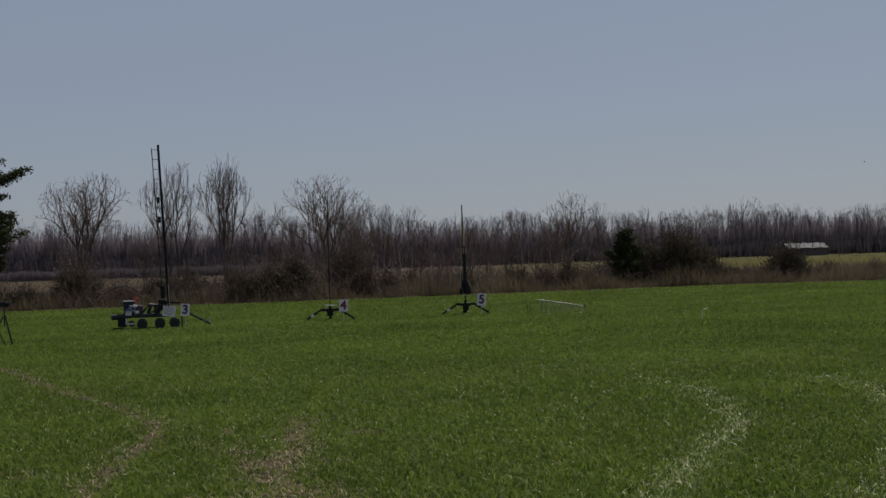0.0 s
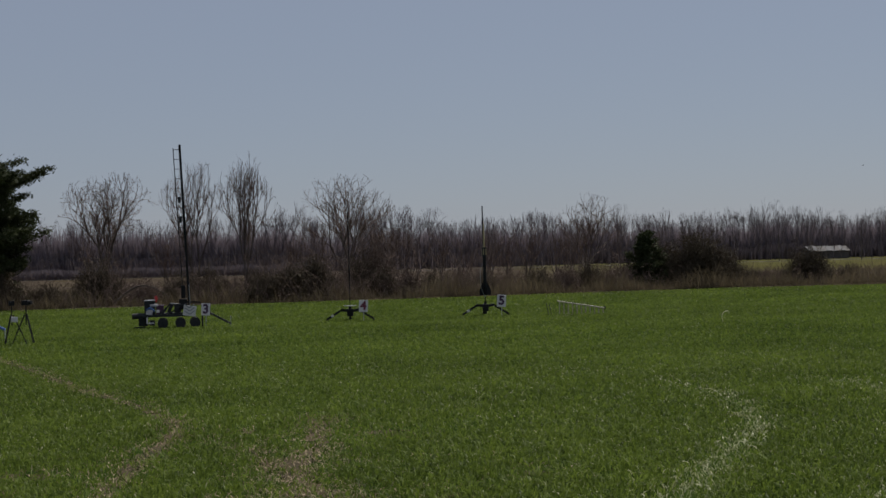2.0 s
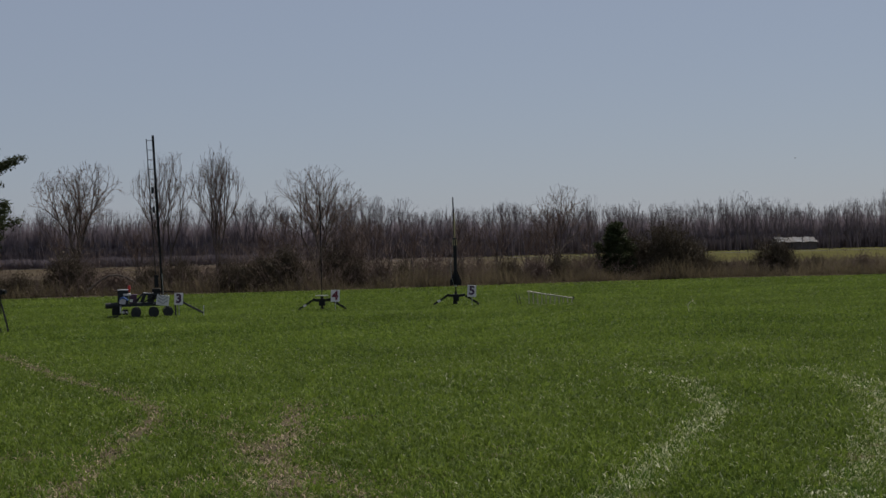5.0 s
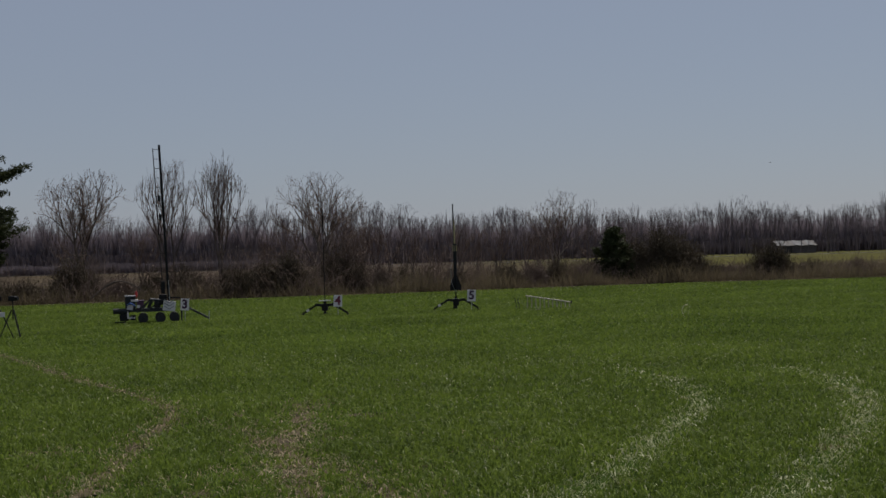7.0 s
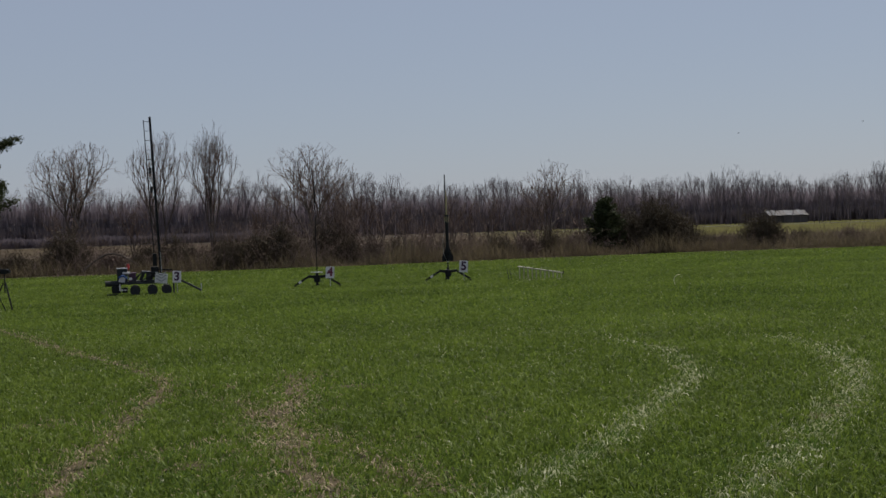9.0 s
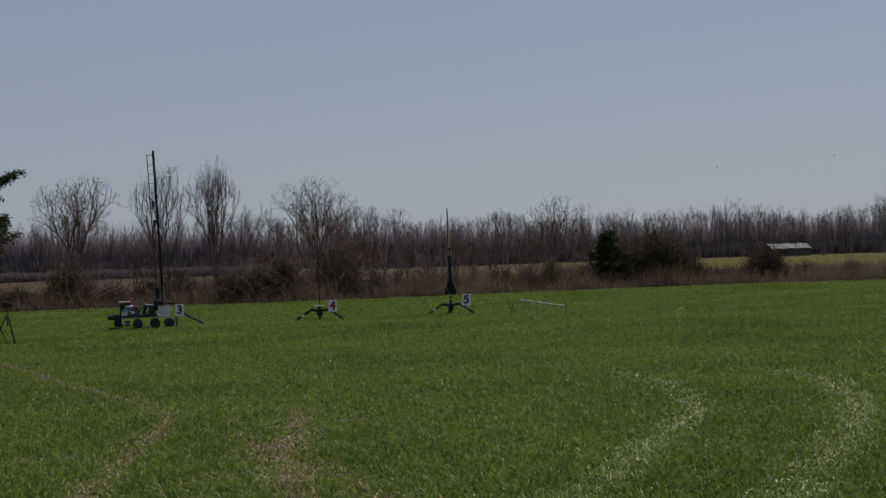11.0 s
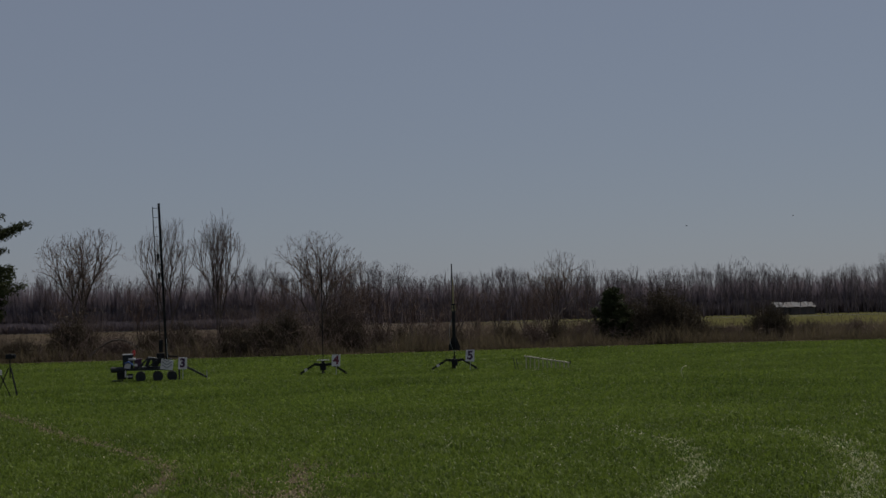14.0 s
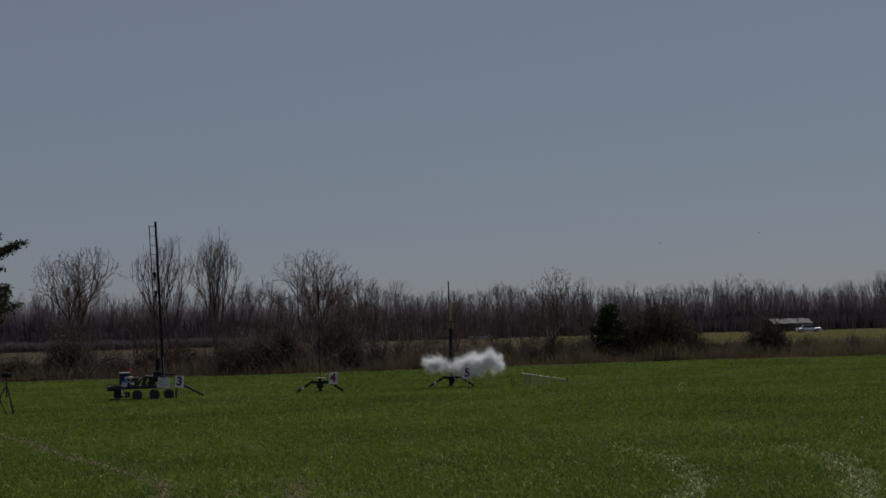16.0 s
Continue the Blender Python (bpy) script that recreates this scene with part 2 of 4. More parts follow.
def blades(rng, p, height, width, lean, bend=True):
    n = len(p)
    a = rng.uniform(0, 2 * np.pi, n)
    side = np.stack([np.cos(a), np.sin(a), np.zeros(n)], 1)
    c = rng.uniform(0, 2 * np.pi, n)
    out = np.stack([np.cos(c), np.sin(c), np.zeros(n)], 1) * (lean * rng.uniform(0.2, 1.0, n))[:, None]
    base = np.concatenate([p, np.zeros((n, 1))], 1)
    up = np.zeros((n, 3))
    up[:, 2] = 1
    h = height[:, None]
    w = (width[:, None]) * side / 2
    mid = base + h * (0.66 * up + 0.42 * out) if bend else base + h * (0.55 * up + 0.5 * out)
    tip = base + h * ((0.78 if bend else 1.0) * up + out)
    v = np.stack([base, mid + w, mid - w, tip], 1).reshape(-1, 3)
    i = np.arange(n)[:, None] * 4
    f = np.concatenate([i + [0, 1, 2], i + [1, 3, 2]], 0)
    return v, f


def wheat():
    rng = np.random.default_rng(3)
    bands = [(-8, 6.5, 9.0, 130, 2.0, 0.0, 0.0), (6.5, 14, 6.0, 1850, 1.28, 0.0, 2.0), (14, 25, 10.0, 1000, 1.6, 2.0, 4.5), (25, 45, 17.0, 330, 2.8, 4.5, 6.0), (45, 66, 25.0, 125, 4.7, 6.0, 0.0)]
    bare = [(0.45, 11.6, 0.28), (-0.75, 14.3, 0.3), (0.9, 11.3, 0.2), (-2.2, 14.6, 0.25), (-0.2, 10.2, 0.2), (-3.4, 12.0, 0.3), (-1.7, 9.6, 0.25)]
    green, dry, litter = [], [], []
    for y0, y1, half, density, scale, soft0, soft1 in bands:
        n = int((y1 - y0 + soft0 + soft1) * 2 * half * density)
        p = np.stack([rng.uniform(-half, half, n), rng.uniform(y0 - soft0, y1 + soft1, n)], 1)
        share = np.clip((p[:, 1] - y0 + soft0) / (2 * soft0 + 1e-6), 0, 1) * np.clip((y1 + soft1 - p[:, 1]) / (2 * soft1 + 1e-6), 0, 1)
        p = p[(rng.uniform(size=n) < share) & (p[:, 1] < edge(p[:, 0]))]
        n, bend = len(p), True
        track = near_track(p)
        worn = np.exp(-((p[:, 0] + 2.2) / 2.2) ** 2 - ((p[:, 1] - 11.0) / 4.0) ** 2)
        thin = np.clip((patchy(p, 1.1, 5) - 0.5) * 2.2, 0, 0.8) * worn
        for bx, by, br in bare:
            thin = np.maximum(thin, 0.85 * np.exp(-((p[:, 0] - bx) / br) ** 2 - ((p[:, 1] - by) / (0.8 * br)) ** 2))
        keep = rng.uniform(size=n) > np.maximum(np.maximum(track * 0.5, near_track(p, (2, 3, 4)) * 0.65), thin)
        fade = rng.uniform(size=n)
        # the even 0.045 share nearer than 24 m: pale blades coloured as sun glints
        straw = keep & (fade < 0.045 * (p[:, 1] < 24) + 0.95 * track + 0.6 * worn * thin)
        live = keep & ~straw
        h = (0.075 + 0.06 * rng.uniform(size=n)) * (0.8 + 0.4 * patchy(p, 3, 9)) * (1 - 0.55 * track) * (0.85 - 0.3 * np.clip((p[:, 1] - 11) / 14, 0, 1))
        w = (0.0055 + 0.004 * rng.uniform(size=n)) * scale
        old = near_track(p, (2, 3, 4)) + worn * thin > near_track(p, (0, 1)) + 0.04
        for sel, store, lean, size in ((live, green, 1.25, 1.0), (straw & ~old, dry, 1.8, 0.75), (straw & old, litter, 2.6, 0.6)):
            store.append((*blades(rng, p[sel], h[sel] * size, w[sel], lean, bend), bend))
    for name, store, mat, label in (("wheat", green, WHEAT, "short green winter wheat blades covering the field"),
                                    ("dry_litter", litter, LITTER, "tan dead stalks lying on old wheel tracks in the wheat"),
                                    ("flattened_and_glint_wheat", dry, STRAW, "pale flattened and dry wheat blades in the wheel tracks, and scattered pale blades as glints")):
        verts, faces, at = [], [], 0
        for v, f, _ in store:
            verts.append(v)
            faces.append(f + at)
            at += len(v)
        tagged(from_arrays(name, np.concatenate(verts), np.concatenate(faces), mat), label, "grass", kind="stuff")


wheat()


def soil_strip(way, half, seed):
    """Bare earth along an old wheel track: a thin strip with ragged edges, a few millimetres over the field."""
    rng = np.random.default_rng(seed)
    bm, rows = B(), []
    for a, b in zip(way, way[1:]):
        steps = max(2, int(math.dist(a, b) / 0.12))
        side = Vector((b[1] - a[1], a[0] - b[0])).normalized()
        for k in range(steps):
            x, y = a[0] + (b[0] - a[0]) * k / steps, a[1] + (b[1] - a[1]) * k / steps
            l, r = half * rng.uniform(0.3, 1.3), half * rng.uniform(0.3, 1.3)
            rows.append([bm.verts.new((x + side.x * o, y + side.y * o, z)) for o, z in ((-l, 0.003), (rng.normal(0, 0.05), 0.010), (r, 0.003))])
    for p, q in zip(rows, rows[1:]):
        for k in range(2):
            if rng.uniform() < 0.8:
                bm.faces.new((p[k], p[k + 1], q[k + 1], q[k]))
    bmesh.ops.recalc_face_normals(bm, faces=bm.faces)
    tagged(mesh_object("wheel_track", bm, SOIL), "bare brown earth along an old wheel track in the wheat", "wheel track", kind="structure")


for k, (i, half) in enumerate(((2, 0.09), (3, 0.15), (4, 0.11))):
    soil_strip(TRACKS[i], half, 200 + k)
for k, (x, y, r) in enumerate(((0.45, 11.6, 0.26), (-0.75, 14.3, 0.28), (-2.2, 14.6, 0.22), (-3.4, 12.0, 0.28), (-1.7, 9.6, 0.22))):
    soil_strip([(x - 0.9 * r, y + 0.15 * r), (x, y), (x + 0.9 * r, y - 0.1 * r)], 0.6 * r, 210 + k)


# ---- trees and brush ----
class Wood:
    """Collects tapered three-sided limbs."""

    def __init__(self):
        self.a, self.b, self.r0, self.r1 = [], [], [], []

    def limb(self, a, b, r0, r1):
        self.a.append(tuple(a)), self.b.append(tuple(b)), self.r0.append(r0), self.r1.append(r1)

    def arrays(self):
        a, b = np.array(self.a), np.array(self.b)
        d = b - a
        d /= np.linalg.norm(d, axis=1)[:, None] + 1e-9
        ref = np.where(np.abs(d[:, 2:3]) > 0.9, [[1.0, 0, 0]], [[0, 0, 1.0]])
        u = np.cross(d, ref)
        u /= np.linalg.norm(u, axis=1)[:, None] + 1e-9
        w = np.cross(d, u)
        rings = []
        for c, r in ((a, np.array(self.r0)), (b, np.array(self.r1))):
            for k in range(3):
                q = 2 * math.pi * k / 3
                rings.append(c + r[:, None] * (math.cos(q) * u + math.sin(q) * w))
        v = np.stack(rings, 1).reshape(-1, 3)
        i = np.arange(len(a))[:, None] * 6
        f = np.concatenate([i + q for q in ([0, 1, 4], [0, 4, 3], [1, 2, 5], [1, 5, 4], [2, 0, 3], [2, 3, 5])], 0)
        return v, f


def grow(rng, height, wide, fork, leaders, levels, thin, spread=0.42, droop=0.0, split=(2, 3), twigs=1.0):
    """A leafless tree that forks and forks again into ever finer upright twigs; returns thick and thin wood."""
    limbs = []

    def shoot(p, d, length, level):
        steps = 4 if level > levels - 3 else 3
        mine = []
        for k in range(steps):
            d = d + rng.normal(0, 0.07 + 0.012 * (levels - level), 3) + [0, 0, 0.07 - (droop if level == levels - 2 else 0)]
            d = d / np.linalg.norm(d)
            q = p + d * length / steps
            limbs.append((p, q, level, k / steps))
            if level < levels and k and rng.uniform() < 0.75 * twigs:
                side = d + rng.normal(0, 0.6, 3)
                if level <= 1:
                    limbs.append((q, q + side / np.linalg.norm(side) * length * rng.uniform(0.3, 0.7), 0, 0.0))
                else:
                    shoot(q, side / np.linalg.norm(side), length * rng.uniform(0.35, 0.6), max(0, level - 2))
            p = q
        if level == 0:
            return
        turn = rng.uniform(0, 6.28)
        count = int(rng.integers(split[0], split[1] + 1))
        across = np.cross(d, [0.3, 0.9, 0.2])
        across /= np.linalg.norm(across)
        other = np.cross(d, across)
        for k in range(count):
            a = turn + 6.28 * k / count + rng.normal(0, 0.3)
            e = d + (across * math.cos(a) + other * math.sin(a)) * spread * rng.uniform(0.75, 1.3)
            shoot(p, e / np.linalg.norm(e), length * rng.uniform(0.68, 0.92), level - 1)

    base = np.array([0.0, 0.0, -0.05])
    for k in range(leaders):
        a = 6.28 * k / leaders + rng.uniform(0, 1.5)
        lean = 0.0 if leaders == 1 else 0.2
        d = np.array([math.cos(a) * lean, math.sin(a) * lean, 1.0])
        shoot(base, d / np.linalg.norm(d), fork * rng.uniform(0.85, 1.1), levels)
    ends = np.array([q for _, q, _, _ in limbs])
    middle = np.median(ends[:, :2], axis=0)
    tall = np.percentile(ends[:, 2], 99.3)
    across = np.percentile(np.abs(ends[:, :2] - middle), 97.5)
    centre = 0.58 * height

    def shaped(p):
        """Fits the crown into its height and width and rounds it off."""
        k = p[2] / tall
        x, y = (p[0] - middle[0] * k) * wide / 2 / across, (p[1] - middle[1] * k) * wide / 2 / across
        z = p[2] * height / tall
        r = math.sqrt((x * x + y * y) / (wide / 2) ** 2 + ((z - centre) / (height - centre)) ** 2) if z > 0.3 * height else 0.0
        if r > 1:
            f = (1 + 0.4 * (1 - math.exp(-(r - 1) / 0.4))) / r
            x, y, z = x * f, y * f, centre + (z - centre) * f
        return np.array([x, y, z])

    thick, fine = Wood(), Wood()
    for p, q, level, s in limbs:
        r0 = thin * 1.6 ** (level + 0.6 * (1 - s)) - thin * 0.25
        r1 = thin * 1.6 ** (level + 0.6 * (0.67 - s)) - thin * 0.25
        (thick if level >= 3 else fine).limb(shaped(p), shaped(q), r0, max(r1, thin * 0.5))
    return thick, fine


def bare_tree(x, y, height, seed, label, wide, fork, leaders=1, levels=5, thin=0.0075, spread=0.42, droop=0.0, split=(2, 3)):
    rng = np.random.default_rng(seed)
    tree = thing("bare_tree", pose(x, y, 0), label, "tree", "bare trees along the field edge")
    for name, wood, mat in zip(("trunk", "crown"), grow(rng, height, wide, fork, leaders, levels, thin, spread, droop, split), (BARK, TWIG)):
        if not wood.a:
            continue
        v, f = wood.arrays()
        v[:, 2] = np.maximum(v[:, 2], -0.1)
        from_arrays(name, v, f, mat).parent = tree
    return tree


GREY_TREE = "leafless grey-brown tree with fine twigs in the hedgerow"
bare_tree(-18.4, 72, 6.4, 17, "leafless tree with forked trunk and wide crown in the hedgerow", 4.2, 2.4, 1, 6, 0.0066, 0.55, 0.05)
bare_tree(-14.6, 75, 7.0, 12, GREY_TREE, 3.3, 1.9, 2, 5, 0.0062, 0.46)
bare_tree(-11.9, 75, 7.1, 13, "tall narrow leafless tree with upright limbs in the hedgerow", 3.1, 1.8, 2, 5, 0.0062, 0.46)
bare_tree(-6.5, 75, 6.1, 14, "leafless tree with several trunks and spreading crown above dense brush", 4.6, 1.9, 3, 5, 0.0068, 0.40)
bare_tree(6.5, 80, 5.0, 15, GREY_TREE, 3.5, 1.4, 2, 5, 0.0068, 0.45)
rng = np.random.default_rng(21)
for k, (x, h) in enumerate(((-8.2, 4.0), (-4.4, 4.0), (-2.9, 3.2), (-1.6, 3.0), (-0.4, 2.8), (0.9, 3.2), (2.0, 2.9), (3.0, 3.4), (4.3, 2.8), (5.3, 2.6), (7.7, 3.0), (9.6, 3.0), (11.3, 2.8), (-16.4, 3.8), (-20, 4.2), (-9.6, 3.2), (-5.4, 4.3), (-3.6, 3.6))):
    bare_tree(x, 72 + 6 * rng.uniform(), h, 40 + k, "slender leafless sapling in the brown hedgerow", h * rng.uniform(0.4, 0.65), h * 0.3, 2 + k % 2, 4, 0.0055, 0.42)


def evergreen(x, y, seed, label, profile, limbs, pad, rise, gap=0.0, leaf=1.0):
    """A cedar: a trunk, limbs whose reach follows the height, and flat ragged sprays of scale leaves along them."""
    rng = np.random.default_rng(seed)
    tree = thing("cedar_tree", pose(x, y, 0), label, "tree")
    heights, reaches = zip(*profile)
    height = heights[-1]
    trunk = Wood()
    for k in range(8):
        trunk.limb((0.05 * math.sin(k), 0, height * k / 8 * 0.95), (0.05 * math.sin(k + 1), 0, height * (k + 1) / 8 * 0.95), 0.15 * (1 - k / 8.6) + 0.01, 0.15 * (1 - (k + 1) / 8.6) + 0.01)
    centres, outward, flat = [], [], []
    for k in range(limbs):
        z = height * (k + rng.uniform()) / limbs
        if gap and rng.uniform() < gap * np.interp(z, [0.55 * height, 0.68 * height], [0, 1]):
            continue
        a = rng.uniform(0, 2 * math.pi)
        reach = np.interp(z, heights, reaches) * rng.uniform(0.5, 1.05) * (1 + 0.12 * math.sin(3 * a + z * 2.3))
        out = np.array([math.cos(a), math.sin(a), 0.0])
        start = np.array([0, 0, max(0.1, z - reach * rise * rng.uniform(0.4, 1.0))])
        end = out * reach + [0, 0, z]
        middle = (start + end) / 2 - [0, 0, 0.08 * reach]
        trunk.limb(start, middle, 0.03, 0.02)
        trunk.limb(middle, end, 0.02, 0.006)
        for s in np.linspace(0.3, 1.0, max(4, int(reach * 4))):
            c = (1 - s) ** 2 * start + 2 * s * (1 - s) * middle + s * s * end
            for side in (-1, 1):
                b = out * 0.6 + side * np.array([-out[1], out[0], 0]) + [0, 0, rng.normal(0.15, 0.2)]
                tip = c + b * pad * rng.uniform(0.4, 1.2) * (1.25 - 0.7 * s)
                trunk.limb(c, tip, 0.006, 0.003)
                for u in (0.35, 0.7, 1.0):
                    centres.append(c + (tip - c) * u)
                    outward.append(b)
    v, f = trunk.arrays()
    v[:, 2] = np.maximum(v[:, 2], 0)
    from_arrays("trunk", v, f, BARK).parent = tree
    p = np.repeat(np.array(centres), 7, 0)
    o = np.repeat(np.array(outward), 7, 0)
    n = len(p)
    p = p + rng.normal(0, 1, (n, 3)) * [0.10, 0.10, 0.075] * leaf
    p[:, 2] = np.maximum(p[:, 2], 0.03)
    a = o + rng.normal(0, 0.7, (n, 3)) + [0, 0, 0.25]
    a /= np.linalg.norm(a, axis=1)[:, None]
    b = np.cross(a, rng.normal(0, 1, (n, 3)))
    b /= np.linalg.norm(b, axis=1)[:, None] + 1e-6
    s = rng.uniform(0.06, 0.13, n)[:, None] * leaf
    v = np.stack([p - a * s + b * s * 0.35, p - a * s - b * s * 0.35, p + a * s], 1).reshape(-1, 3)
    from_arrays("crown", v, np.arange(n)[:, None] * 3 + [0, 1, 2], CEDAR).parent = tree
    return tree


evergreen(-21.35, 61.0, 5, "large dark green cedar with ragged branches at the field edge",
          ((0.0, 1.5), (1.4, 1.6), (1.9, 2.3), (2.9, 2.7), (3.8, 3.1), (4.15, 2.7), (4.5, 2.0), (5.0, 2.2), (5.6, 3.0), (6.1, 3.3), (6.4, 2.7), (6.7, 0.8)), 460, 0.36, 0.4, 0.35)
evergreen(8.35, 68.5, 6, "small dark green ragged cedar in the hedgerow",
          ((0.0, 0.9), (0.6, 1.1), (1.3, 1.0), (2.0, 0.7), (2.4, 0.45), (2.75, 0.1)), 90, 0.22, 0.8, 0.3, 0.85)


def bush(x, y, width, height, seed, label, twigs, leaf=0, mat=BRAMBLE):
    """A shrub of many bent stems from one root, with small clinging leaves."""
    rng = np.random.default_rng(seed)
    x, y, size = at_edge(x, y)
    width, height = width * size, height * size
    ob = thing("shrub", pose(x, y, 0), label, "shrub")
    wood, tips = Wood(), []
    for k in range(twigs):
        a, out = rng.uniform(0, 2 * math.pi), rng.uniform() ** 0.6
        end = np.array([math.cos(a) * out * width / 2, math.sin(a) * out * width / 3, height * (1 - 0.75 * out ** 2.2) * rng.uniform(0.55, 1.05)])
        p = np.array([math.cos(a) * 0.2 * width * out, math.sin(a) * 0.15 * width * out, 0.0])
        for s in range(4):
            q = p + (end - p) / (4 - s) + rng.normal(0, 0.05, 3)
            q[2] = max(q[2], 0.02)
            wood.limb(p, q, 0.016 * (1 - s / 5), 0.016 * (1 - (s + 1) / 5))
            for _ in range(3):
                t = q + rng.normal(0, 0.17, 3) + [0, 0, 0.08]
                t[2] = max(t[2], 0.02)
                wood.limb(q, t, 0.007, 0.004)
                tips.append(t)
            p = q
    v, f = wood.arrays()
    from_arrays("stem", v, f, mat).parent = ob
    if leaf:
        p = np.repeat(np.array(tips), leaf, 0)
        n = len(p)
        p = p + rng.normal(0, 0.08, (n, 3))
        p[:, 2] = np.maximum(p[:, 2], 0.02)
        a, b = rng.normal(0, 1, (n, 3)), rng.normal(0, 1, (n, 3))
        s = rng.uniform(0.015, 0.035, n)[:, None]
        v = np.stack([p - a * s, p + a * s, p + b * s], 1).reshape(-1, 3)
        from_arrays("foliage", v, np.arange(n)[:, None] * 3 + [0, 1, 2], mat).parent = ob
    return ob


DARK_BUSH = "dense dark brown leafless shrub at the field edge"
bush(10.8, 68.6, 4.0, 2.65, 1, DARK_BUSH, 560, 3)
bush(9.4, 69.5, 2.2, 2.1, 2, DARK_BUSH, 190, 2)
bush(12.2, 69.0, 2.0, 1.7, 3, DARK_BUSH, 260, 2)
bush(16.2, 69.5, 2.6, 1.75, 4, "rounded olive-brown shrub at the field edge", 300, 2)
bush(-7.6, 68.5, 2.4, 1.9, 5, DARK_BUSH, 380, 2)
bush(-5.4, 70.0, 2.6, 2.4, 6, DARK_BUSH, 220, 1)
bush(-18.3, 69.8, 2.9, 2.1, 7, DARK_BUSH, 340, 2)
bush(-13.0, 69.5, 3.0, 1.8, 8, "red-brown leafless shrub at the field edge", 260, 0)
bush(-10.4, 69.5, 2.6, 1.5, 9, "red-brown leafless shrub at the field edge", 240, 0)
bush(-20.5, 68.5, 3.0, 1.0, 10, DARK_BUSH, 220, 1)
bush(-22.6, 67.5, 2.6, 2.0, 11, DARK_BUSH, 320, 2)
bush(-4.7, 70.5, 3.0, 3.4, 12, "tall red-brown leafless thicket beside a tree", 230, 0, TWIG)
bush(-8.6, 68.0, 2.2, 1.5, 13, DARK_BUSH, 340, 2)
bush(-9.6, 67.6, 2.4, 1.1, 14, DARK_BUSH, 260, 2)

more = np.random.default_rng(61)
for k, x in enumerate((-15.8, -14.4, -11.6, -8.9, -6.6, -4.2, -3.0, -1.8, -0.6, 0.6, 1.9, 3.1, 4.4, 5.6, 6.9, 13.6, 14.6, 18.4, 20.2)):
    bush(x, 67.6 + 3 * more.uniform(), more.uniform(1.3, 2.3), more.uniform(0.9, 1.5) * (1 if x < 8 else 0.6), 100 + k,
         ("low red-brown bramble clump at the field edge", DARK_BUSH)[k % 2], 110, 1, (TWIG, BRAMBLE)[k % 2])


def hedge_brush():
    """Dead grass, weed stalks and brambles in a belt along the far edge of the wheat."""
    rng = np.random.default_rng(31)
    n = 120000
    x = rng.uniform(-30, 30, n)
    p = np.stack([x, edge(x) + 0.2 + 13 * rng.uniform(size=n) ** 1.3], 1)
    keep = rng.uniform(size=n) < (0.25 + 0.75 * patchy(p, 4, 2)) * (0.5 + 0.5 * (p[:, 0] > -3))
    p = p[keep]
    h = (0.2 + 0.6 * rng.uniform(size=len(p)) ** 2) * (0.25 + 1.25 * patchy(p, 3.0, 4)) * (1.1 + 0.15 * (p[:, 0] > -3))
    v, f = blades(rng, p, h, 0.01 + 0.016 * rng.uniform(size=len(p)), 0.9, False)
    tagged(from_arrays("dead_grass", v, f, DRY), "tall tan and brown dead grass along the field edge", "grass", kind="stuff")
    wood = Wood()
    for k in range(11000):
        x = rng.uniform(-30, 30)
        y = float(edge(x)) + 0.6 + 10 * rng.uniform()
        u = x / y
        bare = -0.304 < u < -0.27 or -0.238 < u < -0.205 or u > 0.105
        open_bank = -0.05 < u < 0.105
        lump = patchy(np.array([[x, y]]), 5, 7)[0]
        if rng.uniform() > (0.15 + lump) * (0.35 if bare else 0.5 if open_bank else 1.0):
            continue
        p = np.array([x, y, 0.0])
        d = np.array([rng.normal(0, 0.5), rng.normal(0, 0.3), 1.0])
        length = rng.uniform(0.4, 1.5) * (0.45 + 0.9 * lump) * (0.6 if bare else 1.25 if open_bank else 1.35)
        for s in range(3):
            q = p + d * length / 3
            wood.limb(p, q, 0.012 - 0.003 * s, 0.009 - 0.003 * s)
            for _ in range(1 + (s == 2)):
                wood.limb(q, q + np.array([rng.normal(0, 0.16), rng.normal(0, 0.1), abs(rng.normal(0.1, 0.1))]), 0.006, 0.003)
            d = d + rng.normal(0, 0.35, 3)
            p = q
            p[2] = max(p[2], 0.02)
    v, f = wood.arrays()
    tagged(from_arrays("brambles", v, f, TWIG), "tangled brown brambles and weed stalks along the field edge", "brush", kind="stuff")


hedge_brush()


def fallen_branch():
    ob = thing("fallen_branch", pose(-13.6, 60.4, 0), "bare bent branch arching over the hedge bottom", "branch")
    bm = B()
    way = [Vector((-1.6 + 0.35 * k, 0.1 * math.sin(k), 0.15 + 0.75 * math.sin(0.42 * k))) for k in range(8)]
    for k, (a, b) in enumerate(zip(way, way[1:])):
        tube(bm, a, b, 0.05 - 0.005 * k, 0.045 - 0.005 * k, 7)
    part("limb", bm, BARK, ob)
    for k in (2, 4, 5, 6):
        part("twig", tube(B(), way[k], way[k] + Vector((0.25, 0.05, 0.3 - 0.1 * (k % 2))), 0.015, 0.006, 5), TWIG, ob)


fallen_branch()


